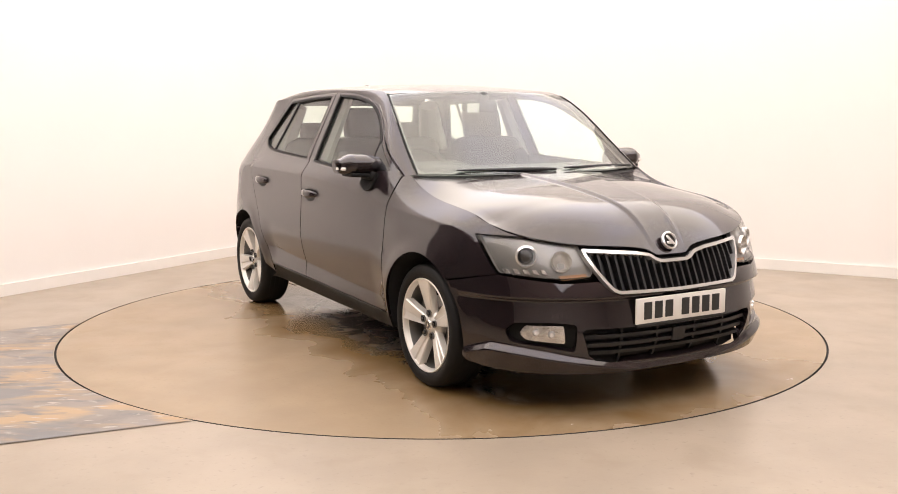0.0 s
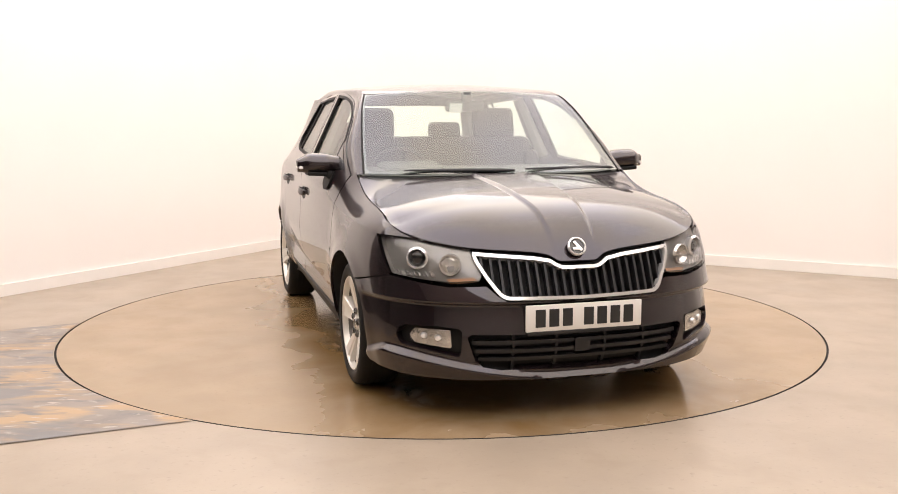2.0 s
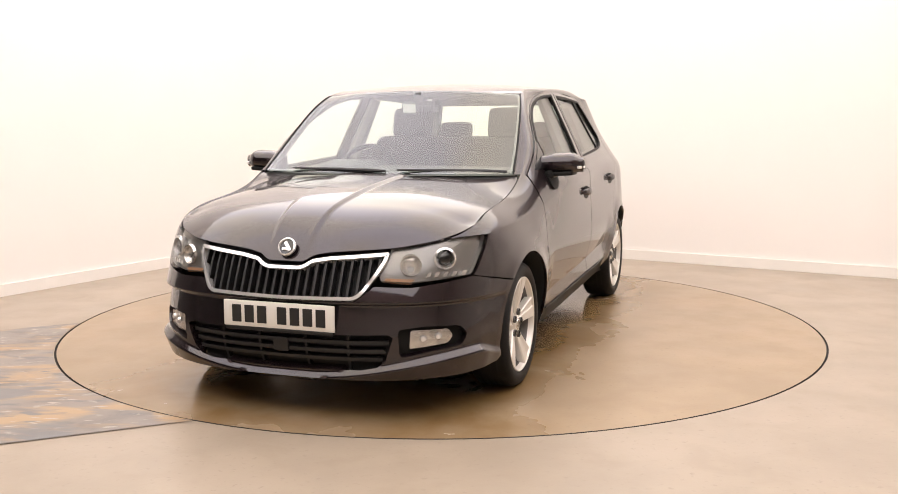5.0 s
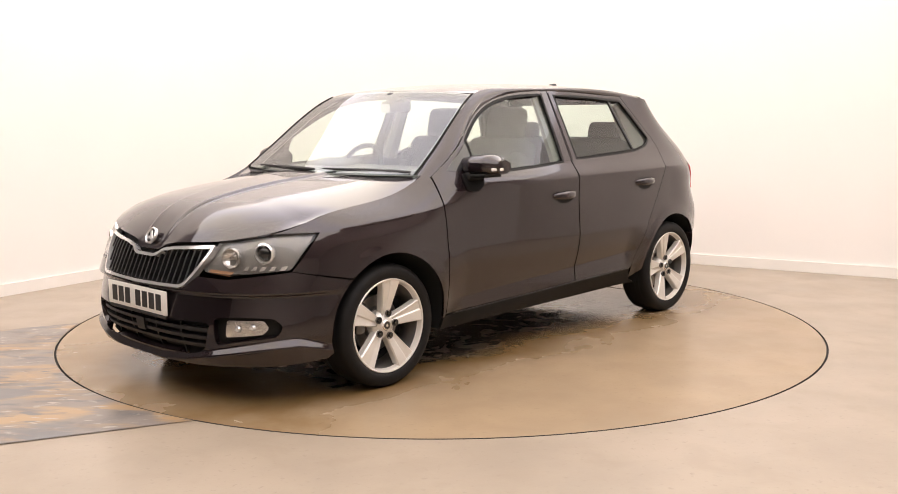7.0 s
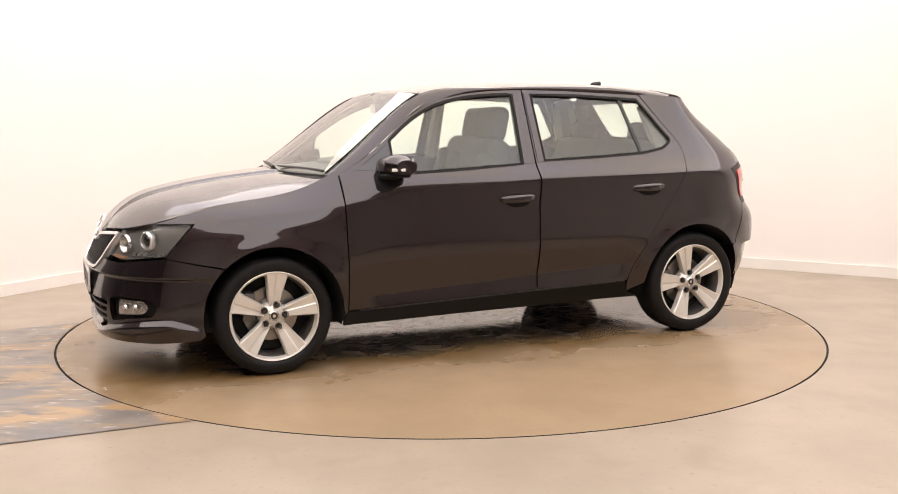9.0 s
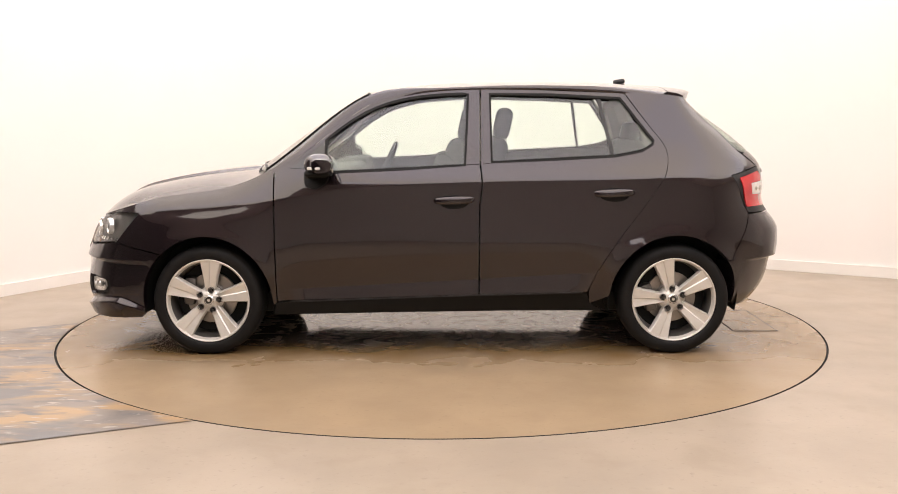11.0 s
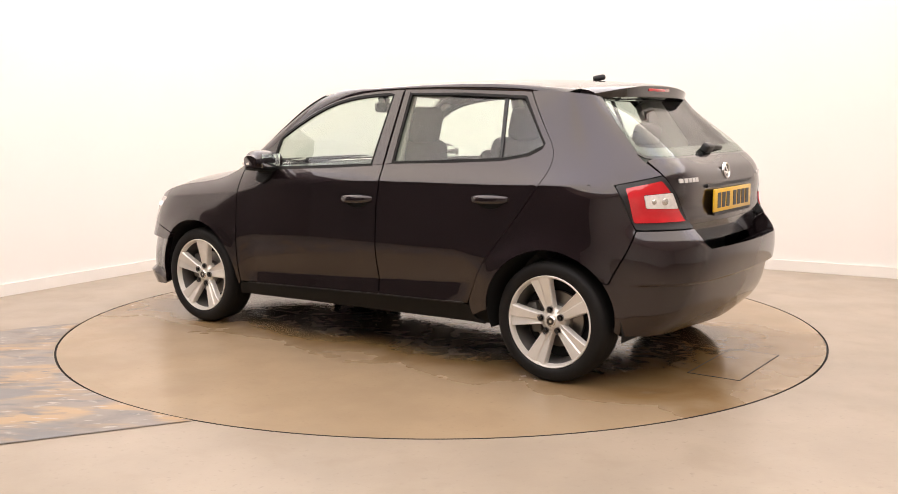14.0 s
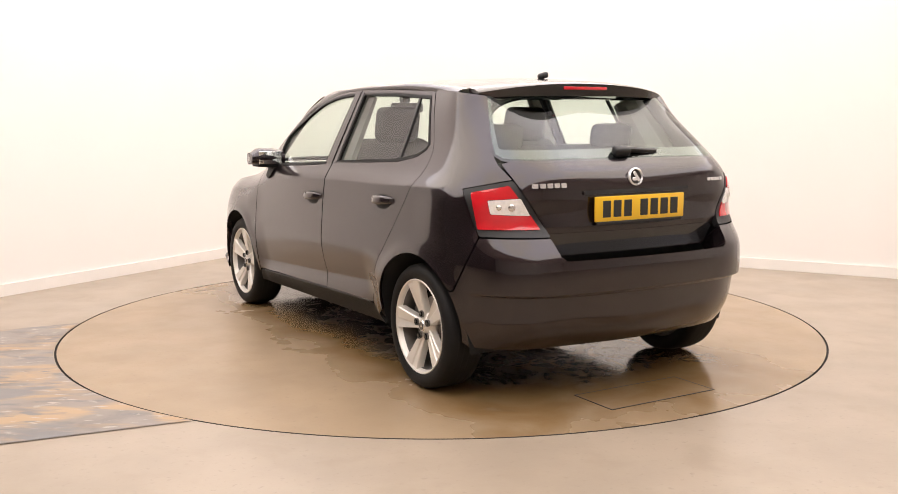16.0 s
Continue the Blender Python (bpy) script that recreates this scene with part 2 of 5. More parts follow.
def spline(xs, ys, ends=None):
    """A cubic spline through (xs, ys); ends: the two end slopes, else natural."""
    order = np.argsort(xs)
    x, y = np.asarray(xs, float)[order], np.asarray(ys, float)[order]
    n, hh = len(x), np.diff(x)
    A, r = np.zeros((n, n)), np.zeros(n)
    for i in range(1, n - 1):
        A[i, i - 1:i + 2] = 1 / hh[i - 1], 2 / hh[i - 1] + 2 / hh[i], 1 / hh[i]
        r[i] = 3 * ((y[i] - y[i - 1]) / hh[i - 1] ** 2 + (y[i + 1] - y[i]) / hh[i] ** 2)
    if ends:
        A[0, 0] = A[-1, -1] = 1
        r[0], r[-1] = ends
    else:
        A[0, :2], r[0] = (2, 1), 3 * (y[1] - y[0]) / hh[0]
        A[-1, -2:], r[-1] = (1, 2), 3 * (y[-1] - y[-2]) / hh[-1]
    k = np.linalg.solve(A, r)

    def value(q, slope=False):
        q = np.clip(np.asarray(q, float), x[0], x[-1])
        i = np.clip(np.searchsorted(x, q) - 1, 0, n - 2)
        t = (q - x[i]) / hh[i]
        a, c = k[i] * hh[i] - (y[i + 1] - y[i]), -k[i + 1] * hh[i] + (y[i + 1] - y[i])
        if slope:
            return ((y[i + 1] - y[i]) + (1 - 2 * t) * (a * (1 - t) + c * t) + t * (1 - t) * (c - a)) / hh[i]
        return (1 - t) * y[i] + t * y[i + 1] + t * (1 - t) * (a * (1 - t) + c * t)
    return value


def hermite(xs, ys):
    """A gentle cubic through the points that does not overshoot."""
    x, y = np.asarray(xs, float), np.asarray(ys, float)
    d = np.diff(y) / np.diff(x)
    k = np.zeros(len(x))
    k[0], k[-1] = d[0], d[-1]
    for i in range(1, len(x) - 1):
        k[i] = 0 if d[i - 1] * d[i] <= 0 else 2 * d[i - 1] * d[i] / (d[i - 1] + d[i])

    def value(q):
        q = np.clip(np.asarray(q, float), x[0], x[-1])
        i = np.clip(np.searchsorted(x, q) - 1, 0, len(x) - 2)
        hh = x[i + 1] - x[i]
        t = (q - x[i]) / hh
        return (y[i] * (1 + 2 * t) * (1 - t) ** 2 + k[i] * hh * t * (1 - t) ** 2 + y[i + 1] * t * t * (3 - 2 * t) + k[i + 1] * hh * t * t * (t - 1))
    return value


# ---- the studio ----
CORNER = Vector((-1.094, 4.276, 0))
ALONG_L = Vector((-0.518, -0.855, 0)).normalized()   # from the corner along the first wall
ALONG_R = Vector((0.858, -0.514, 0)).normalized()    # and along the second
ROOM_L, ROOM_R, ROOM_H = 5.1, 6.6, 3.4
BEND = 1.15


def wall_run():
    """Plan of the two lit walls, joined by a rounded corner."""
    pts = [CORNER + ALONG_L * ROOM_L, CORNER + ALONG_L * BEND]
    for i in range(1, 24):
        t = i / 24
        pts.append(CORNER + ALONG_L * BEND * (1 - t) ** 2 + ALONG_R * BEND * t * t)
    return pts + [CORNER + ALONG_R * BEND, CORNER + ALONG_R * ROOM_R]


def extruded_run(name, pts, z0, z1, thick, mat, label, category):
    """A wall that follows a plan line, with its thickness to the outside."""
    out = []
    for i, p in enumerate(pts):
        d = (pts[min(i + 1, len(pts) - 1)] - pts[max(i - 1, 0)]).normalized()
        out.append(p + Vector((-d.y, d.x, 0)) * thick)
    bm = bmesh.new()
    rows = [[bm.verts.new((q.x, q.y, z)) for q in line] for line, z in ((pts, z0), (pts, z1), (out, z1), (out, z0))]
    for a, c in zip(rows, rows[1:] + rows[:1]):
        for i in range(len(pts) - 1):
            bm.faces.new((a[i], a[i + 1], c[i + 1], c[i]))
    bm.faces.new([r[0] for r in rows])
    bm.faces.new([r[-1] for r in rows])
    ob = part(name, bm, mat, None, sharp=30)
    return tagged(ob, label, category, kind="structure")


def build_room():
    run = wall_run()
    extruded_run("wall_north", run, 0, ROOM_H, 0.15, WALL, "smooth cream painted studio wall with rounded corner", "wall")
    a, c = run[0], run[-1]
    south = [c, Vector((6.6, -0.3, 0)), Vector((6.6, -9.0, 0)), Vector((-6.2, -9.0, 0))]
    extruded_run("wall_south", south, 0, ROOM_H, 0.15, UPPER_WALL, "plain grey-beige wall closing the studio", "wall")
    # unseen dark wall, added in place of the dim hall that opens beyond
    extruded_run("wall_west", [south[-1], Vector((-6.2, -1.5, 0)), a], 0, ROOM_H, 0.15, DIM_HALL, "unseen dark wall standing in for the dim hall beyond", "wall")
    skirt = []
    for i, p in enumerate(run):
        d = (run[min(i + 1, len(run) - 1)] - run[max(i - 1, 0)]).normalized()
        skirt.append(p + Vector((d.y, -d.x, 0)) * 0.018)
    ob = extruded_run("baseboard", skirt, 0.001, 0.088, 0.0165, SKIRT, "white painted skirting board along the wall", "skirting board")
    bm = bmesh.new()
    bmesh.ops.create_grid(bm, x_segments=1, y_segments=1, size=9)
    bmesh.ops.translate(bm, vec=(0.5, -2.0, ROOM_H), verts=bm.verts)
    r = bmesh.ops.extrude_face_region(bm, geom=bm.faces[:])
    bmesh.ops.translate(bm, vec=(0, 0, 0.15), verts=[v for v in r["geom"] if isinstance(v, bmesh.types.BMVert)])
    tagged(part("ceiling", bm, CEILING), "plain white painted studio ceiling", "ceiling", kind="structure")
    # floor with a round pit for the turntable
    bm = bmesh.new()
    n = 160
    ring = [bm.verts.new((DISC_R * math.cos(2 * math.pi * i / n), DISC_R * math.sin(2 * math.pi * i / n), 0)) for i in range(n)]
    pit = [bm.verts.new((v.co.x, v.co.y, -0.12)) for v in ring]
    outer = [bm.verts.new((10 * math.cos(2 * math.pi * i / n), 10 * math.sin(2 * math.pi * i / n) - 1, 0)) for i in range(n)]
    for i in range(n):
        j = (i + 1) % n
        bm.faces.new((ring[i], outer[i], outer[j], ring[j]))
        bm.faces.new((pit[i], ring[i], ring[j], pit[j]))
    bm.faces.new(pit)
    tagged(part("floor", bm, FLOOR, sharp=30), "beige painted concrete studio floor, scuffed and satin", "floor", kind="structure")
    bm = bmesh.new()
    a = [bm.verts.new(((DISC_R - 0.030) * math.cos(2 * math.pi * i / n), (DISC_R - 0.030) * math.sin(2 * math.pi * i / n), -0.012)) for i in range(n)]
    c = [bm.verts.new(((DISC_R - 0.0005) * math.cos(2 * math.pi * i / n), (DISC_R - 0.0005) * math.sin(2 * math.pi * i / n), -0.012)) for i in range(n)]
    e = [bm.verts.new(((DISC_R - 0.0005) * math.cos(2 * math.pi * i / n), (DISC_R - 0.0005) * math.sin(2 * math.pi * i / n), -0.0005)) for i in range(n)]
    for i in range(n):
        j = (i + 1) % n
        bm.faces.new((a[i], c[i], c[j], a[j]))
        bm.faces.new((c[i], e[i], e[j], c[j]))
    tagged(part("trim", bm, GAP, sharp=30), "dark joint round the turntable", "joint", kind="structure")
    # worn slab beside the turntable
    bm = bmesh.new()
    n = 48
    a0, a1 = math.atan2(-0.02, -2.25), math.atan2(-2.0, -1.05)
    if a0 > 0:
        a0 -= 2 * math.pi
    inner = [Vector(((DISC_R + 0.004) * math.cos(a0 + (a1 - a0) * i / n), (DISC_R + 0.004) * math.sin(a0 + (a1 - a0) * i / n))) for i in range(n + 1)]
    # its straight edges run away from the disc to the outside
    e0, e1 = Vector((-0.39, -0.19)).normalized(), Vector((-0.66, -0.28)).normalized()
    lo, hi = [], []
    for i, p in enumerate(inner):
        t = i / n
        q = p + (e0 * (1 - t) + e1 * t) * (2.2 + 0.6 * t)
        rag = 0.012 * noise.noise((q.x * 6, q.y * 6, 0))
        lo.append(bm.verts.new((p.x, p.y, 0.004)))
        hi.append(bm.verts.new((q.x + rag, q.y + rag, 0.004)))
    for i in range(n):
        bm.faces.new((lo[i], lo[i + 1], hi[i + 1], hi[i]))
    tagged(part("floor_patch", bm, SLAB), "worn slate-grey and rust stained slab beside the turntable", "floor slab", kind="structure")


DISC_R = 2.235


def build_turntable():
    bm = lathe([(0.0, 0.0), (1.2, 0.0), (DISC_R - 0.012, 0.0)], 160, Matrix())
    bmesh.ops.transform(bm, matrix=Matrix.Rotation(radians(90), 4, "X"), verts=bm.verts)
    root = new("turntable")
    tagged(root, "round brown painted turntable with damp patches, flush with floor", "turntable")
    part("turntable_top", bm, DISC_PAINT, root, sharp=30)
    # disc side coloured dark, so the joint's shade is painted on
    bm = lathe([(DISC_R - 0.012, 0.0), (DISC_R - 0.010, -0.004), (DISC_R - 0.010, -0.08), (0.0, -0.08)], 160, Matrix.Rotation(radians(90), 4, "X"))
    part("turntable_rim", bm, GAP, root, "edge coloured dark like the shaded joint", sharp=30)
    # service hatch let into the top
    part("hatch", block(0.252, 0.60, 0.004, pose(-1.845, 0, 0.0005), 0.001, 1), DISC_PAINT, root, "flush square service hatch")
    for x, y, sx, sy in ((-1.845, 0.303, 0.262, 0.005), (-1.845, -0.303, 0.262, 0.005), (-1.716, 0, 0.005, 0.61), (-1.974, 0, 0.005, 0.61)):
        part("hatch_joint", block(sx, sy, 0.004, pose(x, y, 0.0004), 0), GAP, root, "dark joint")
    return root


def build_ceiling_light():
    root = new("ceiling_light")
    tagged(root, "large white softbox panel hanging under the ceiling", "ceiling light")
    sx, sy = 8.4, 8.7
    for x, y, w, d in ((0, sy / 2, sx + 0.06, 0.05), (0, -sy / 2, sx + 0.06, 0.05), (sx / 2, 0, 0.05, sy - 0.05), (-sx / 2, 0, 0.05, sy - 0.05)):
        part("frame_bar", block(w, d, 0.12, pose(x, y, 0), 0.005, 1), LAMP_FRAME, root)
    part("diffuser", block(sx - 0.06, sy - 0.06, 0.02, pose(0, 0, -0.035), 0.004, 1), DIFFUSER, root, "glowing white diffuser")
    root.matrix_basis = pose(0.0, -1.2, ROOM_H - 0.09, 0, 0, math.degrees(math.atan2(ALONG_R.y, ALONG_R.x)))


# ---- the car's shape: x ahead, y to its left, z up ----
FRONT = [(1.2, 0.858), (1.5, 0.835), (1.72, 0.765), (1.88, 0.64), (1.98, 0.47), (2.032, 0.26), (2.042, 0.0)]
REAR = [(-1.2, 0.857), (-1.5, 0.822), (-1.70, 0.735), (-1.83, 0.60), (-1.895, 0.35), (-1.915, 0.0)]
SIDE = [(0.85, 0.862), (0.3, 0.866), (-0.2, 0.868), (-0.7, 0.866)]
ARCH_R, HUB_X, HUB_Z = 0.345, 1.235, 0.292


def plan_curve():
    us, xs, ys = [], [], []
    for x, y in SIDE:
        us.append(x), xs.append(x), ys.append(y)
    for line, sign in ((FRONT, 1), (REAR, -1)):
        u = line[0][0]
        for i, (x, y) in enumerate(line):
            if i:
                u += sign * math.hypot(x - line[i - 1][0], y - line[i - 1][1]) * 1.01
            us.append(u), xs.append(x), ys.append(y)
    return spline(us, xs, (0, 0)), spline(us, ys, (1, -1)), min(us), max(us), dict(zip(zip(xs, ys), us))


PX, PY, U_BACK, U_FRONT, U_OF = plan_curve()
LEVELS = (0.15, 0.27, 0.50, 0.65, 0.80, 0.93, 1.0, 1.1, 1.37)
INSET = {  # how far the skin lies inside the plan line, level by level
    U_FRONT: (0.06, 0.0, 0.002, 0.055, 0.16, 0.30, 0.40, 0.5, 0.8),
    U_OF[(1.98, 0.47)]: (0.05, 0.0, 0.002, 0.05, 0.15, 0.29, 0.38, 0.5, 0.8),
    U_OF[(1.72, 0.765)]: (0.045, 0.005, 0.0, 0.015, 0.085, 0.26, 0.37, 0.5, 0.8),
    1.235: (0.05, 0.03, 0.0, 0.005, 0.048, 0.215, 0.33, 0.48, 0.8),
    0.85: (0.08, 0.042, 0.0, 0.002, 0.018, 0.078, 0.125, 0.19, 0.42),
    0.5: (0.085, 0.050, 0.0, 0.002, 0.012, 0.030, 0.069, 0.117, 0.292),
    -0.3: (0.085, 0.050, 0.0, 0.002, 0.012, 0.030, 0.074, 0.122, 0.252),
    -1.0: (0.08, 0.045, 0.0, 0.002, 0.012, 0.032, 0.082, 0.140, 0.275),
    -1.5: (0.06, 0.03, 0.0, 0.0, 0.014, 0.036, 0.088, 0.16, 0.32),
    U_OF[(-1.83, 0.60)]: (0.27, 0.115, 0.012, 0.0, 0.085, 0.085, 0.105, 0.20, 0.57),
    U_BACK: (0.29, 0.12, 0.02, 0.0, 0.118, 0.132, 0.158, 0.27, 0.60),
}
_stations = sorted(INSET)
_across = [spline(_stations, [INSET[s][k] for s in _stations], (0, 0)) for k in range(len(LEVELS))]
CREASE = spline((-1.9, -1.5, -1.147, -0.865, -0.575, -0.219, 0.149, 0.497, 0.839, 1.17, 1.59), (0.945, 0.943, 0.937, 0.930, 0.927, 0.920, 0.905, 0.877, 0.830, 0.795, 0.765))
RIDGE, LIP_CORNER, LIP_MID = 0.502, 0.300, 0.200


def smooth01(t):
    t = np.clip(t, 0, 1)
    return t * t * (3 - 2 * t)


def facet_top(u):
    """Height of the crease low on the doors."""
    return 0.400 - 0.0525 * np.asarray(u, float)


def lip_top(u):
    """Height of the front bumper's lower ledge, from the corner down to the middle."""
    u = np.asarray(u, float)
    u = np.where(u > U_FRONT, 2 * U_FRONT - u, u)
    return LIP_CORNER - (LIP_CORNER - LIP_MID) * smooth01((u - 1.72) / 0.80) - 0.28 * np.clip(1.73 - u, 0, 0.3)


def _inset(u, z):
    cols = np.stack([f(u) for f in _across])                      # levels x points
    lv = np.asarray(LEVELS)
    d = np.diff(cols, axis=0) / np.diff(lv)[:, None]
    k = np.zeros_like(cols)
    k[0], k[-1] = d[0], d[-1]
    k[1:-1] = (d[:-1] * np.diff(lv)[1:, None] + d[1:] * np.diff(lv)[:-1, None]) / (np.diff(lv)[1:] + np.diff(lv)[:-1])[:, None]
    i = np.clip(np.searchsorted(lv, z) - 1, 0, len(lv) - 2)
    hh = lv[i + 1] - lv[i]
    t = np.clip((z - lv[i]) / hh, -0.5, 1.3)
    j = np.arange(len(u))
    return cols[i, j] * (1 + 2 * t) * (1 - t) ** 2 + k[i, j] * hh * t * (1 - t) ** 2 + cols[i + 1, j] * t * t * (3 - 2 * t) + k[i + 1, j] * hh * t * t * (t - 1)


def skin(u, z, lift=0.0):
    """The car's flank, nose and tail: u runs round the plan (x along the flank), z is the height."""
    u, z = np.atleast_1d(np.asarray(u, float)), np.atleast_1d(np.asarray(z, float))
    flip = np.where((u > U_FRONT) | (u < U_BACK), -1.0, 1.0)
    u = np.where(u > U_FRONT, 2 * U_FRONT - u, np.where(u < U_BACK, 2 * U_BACK - u, u))
    u, z = np.broadcast_arrays(u, z)
    off = _inset(u, z)
    zc = CREASE(u)
    # flank: straight from the shoulder crease down to the widest line
    flank = smooth01((1.05 - u) / 0.3) * smooth01((u + 1.55) / 0.35)
    oc = _inset(u, zc)
    straight = 0.004 + (oc - 0.004) * np.clip((z - 0.60) / (zc - 0.60), 0, 1)
    off = np.where((z < zc) & (z >= 0.60), off + (straight - off) * flank, off)
    # and below it the doors curl under to a crease, with an upright facet down to the sill
    zf = facet_top(u)
    door = smooth01((0.90 - u) / 0.2) * smooth01((u + 0.90) / 0.2)
    curl = 0.004 + 0.036 * np.clip((0.60 - z) / (0.60 - zf), 0, 1) ** 1.7 - 0.085 * np.clip(zf - z, 0, 0.10) + 0.45 * np.clip(zf - 0.10 - z, 0, 1)
    off = np.where(z < 0.60, off + (curl - off) * door, off)
    # front wing: a soft hollow under the crease
    wing = smooth01((u - 0.85) / 0.3) * np.clip((1.75 - u) / 0.35, 0, 1)
    off = off + wing * np.where(z < zc, 0.012 * np.clip((zc - z) / 0.03, 0, 1) * (1 - np.clip((zc - z) / 0.13, 0, 1)) ** 2, 0)
    # bumper: a ridge under the lamps with a hollow below, and a ledge along its foot
    nose = np.clip((u - 1.50) / 0.2, 0, 1)
    off = off - nose * 0.012 * np.clip((0.580 - z) / (0.580 - RIDGE), 0, 1) * (z >= RIDGE)
    off = off + nose * np.where(z < RIDGE, 0.014 * np.clip((RIDGE - z) / 0.014, 0, 1) * np.clip((z - 0.33) / 0.15, 0, 1) - 0.012 * np.clip(1 - (RIDGE - z) / 0.014, 0, 1), 0)
    off = off - nose * 0.034 * np.clip((lip_top(u) + 0.004 - z) / 0.028, 0, 1)
    rear = smooth01((-1.60 - u) / 0.2)
    off = off - rear * 0.012 * np.clip((0.60 - z) / (0.60 - RIDGE), 0, 1) * (z >= RIDGE)
    off = off + rear * np.where(z < RIDGE, 0.016 * np.clip((RIDGE - z) / 0.012, 0, 1) * np.clip((z - 0.26) / 0.2, 0, 1) - 0.012 * np.clip(1 - (RIDGE - z) / 0.012, 0, 1), 0)
    # flared wheel arches
    for hx in (HUB_X, -HUB_X):
        r = np.hypot(u - hx, z - HUB_Z)
        off = off - 0.012 * np.exp(-((r - ARCH_R) / 0.05) ** 2) * (z < 0.95)
    tx, ty = PX(u, True), PY(u, True)
    ln = np.hypot(tx, ty)
    nx, ny = -ty / ln, tx / ln
    # round the tail the inset turns evenly, so that the upper levels keep their order
    v = np.clip((-0.95 - u) / (-0.95 - U_BACK), 0, 1)
    v = 1.12 * v * v / (v + 0.12)
    own = np.arctan2(-nx, ny)
    turn = own * smooth01((u + 1.25) / 0.3) + (1 - (1 - v) ** 1.7) * math.pi / 2
    tail = u < -0.95
    nx, ny = np.where(tail, -np.sin(turn), nx), np.where(tail, np.cos(turn), ny)
    off = off - lift
    return np.stack([PX(u) - nx * off, (PY(u) - ny * off) * flip, z], 1)


def crease_lines(u0, u1, height, gaps=(0.0, 0.007, -0.007), n=90):
    """Runs of (u, z) along a crease, with a close companion on either side."""
    us = np.linspace(u0, u1, n)
    return [[(float(u), float(z) + g) for u, z in zip(us, np.broadcast_to(height(us), us.shape))] for g in gaps]


def tail_lid(u, z, lift=0.0):
    """The tailgate's outer face: as the skin, but upright below the plate, behind the bumper's ledge."""
    u, z = np.atleast_1d(np.asarray(u, float)), np.atleast_1d(np.asarray(z, float))
    low = np.clip(0.79 - z, 0, 0.2)
    p = skin(u, np.maximum(z, 0.79), lift)
    p[:, 0] += 0.16 * low
    p[:, 2] = z
    return p


_dense_f = np.linspace(0.6, U_FRONT, 500)
_dense_b = np.linspace(-0.6, U_BACK, 500)


def fy(y, z):
    """(u, z) of the nose point at that y."""
    p = skin(_dense_f, np.full(500, z))
    return (float(np.interp(-y, -p[:, 1], _dense_f)), z)


def by(y, z):
    """(u, z) of the tail point at that y."""
    p = skin(_dense_b, np.full(500, z))
    k = int(np.argmin(np.abs(p[:, 1] - p[:, 1].max())))
    return (float(np.interp(-y, -p[k:, 1], _dense_b[k:])), z)


def both(half, centre):
    """Closes an outline given from the centre line round one side."""
    return list(half) + [(2 * centre - u, z) for u, z in reversed(half) if abs(u - centre) > 1e-6]


def arc(cx, cz, r, a0, a1, n=16):
    return [(cx + r * math.cos(radians(a0 + (a1 - a0) * i / n)), cz + r * math.sin(radians(a0 + (a1 - a0) * i / n))) for i in range(n + 1)]


def rounded(poly, r=0.02, n=4):
    """The outline with its corners rounded."""
    out = []
    P = [Vector(p) for p in poly]
    for i, p in enumerate(P):
        a, c = P[i - 1] - p, P[(i + 1) % len(P)] - p
        k = min(r, a.length * 0.45, c.length * 0.45)
        s, e = p + a.normalized() * k, p + c.normalized() * k
        for j in range(n + 1):
            t = j / n
            out.append(tuple(s * (1 - t) ** 2 + p * 2 * t * (1 - t) + e * t * t))
    return out


def run(pts, n=8):
    """A smooth line through points."""
    t = np.cumsum([0] + [math.dist(a, c) for a, c in zip(pts, pts[1:])])
    q = np.linspace(0, t[-1], (len(pts) - 1) * n + 1)
    cols = [spline(t, [p[k] for p in pts])(q) for k in range(len(pts[0]))]
    return [tuple(map(float, v)) for v in zip(*cols)]


def inside(p, poly):
    poly = np.asarray(poly)
    x, y = p[:, 0][:, None], p[:, 1][:, None]
    x0, y0 = poly[:, 0], poly[:, 1]
    x1, y1 = np.roll(x0, -1), np.roll(y0, -1)
    cross = ((y0 > y) != (y1 > y)) & (x < (x1 - x0) * (y - y0) / np.where(y1 == y0, 1e-12, y1 - y0) + x0)
    return cross.sum(1) % 2 == 1


def dense(poly, step):
    out = []
    for a, c in zip(poly, poly[1:] + poly[:1]):
        n = max(1, int(math.dist(a, c) / step))
        out += [(a[0] + (c[0] - a[0]) * i / n, a[1] + (c[1] - a[1]) * i / n) for i in range(n)]
    return out


def shrunk(poly, gap):
    """The outline moved inwards by gap."""
    area = sum(a[0] * c[1] - c[0] * a[1] for a, c in zip(poly, poly[1:] + poly[:1]))
    s = 1 if area > 0 else -1
    out = []
    for i, p in enumerate(poly):
        a, c = Vector(poly[i - 1]), Vector(poly[(i + 1) % len(poly)])
        d = (c - a)
        d = d.normalized() if d.length > 1e-9 else Vector((1, 0))
        out.append((p[0] - s * d.y * gap, p[1] + s * d.x * gap))
    return out


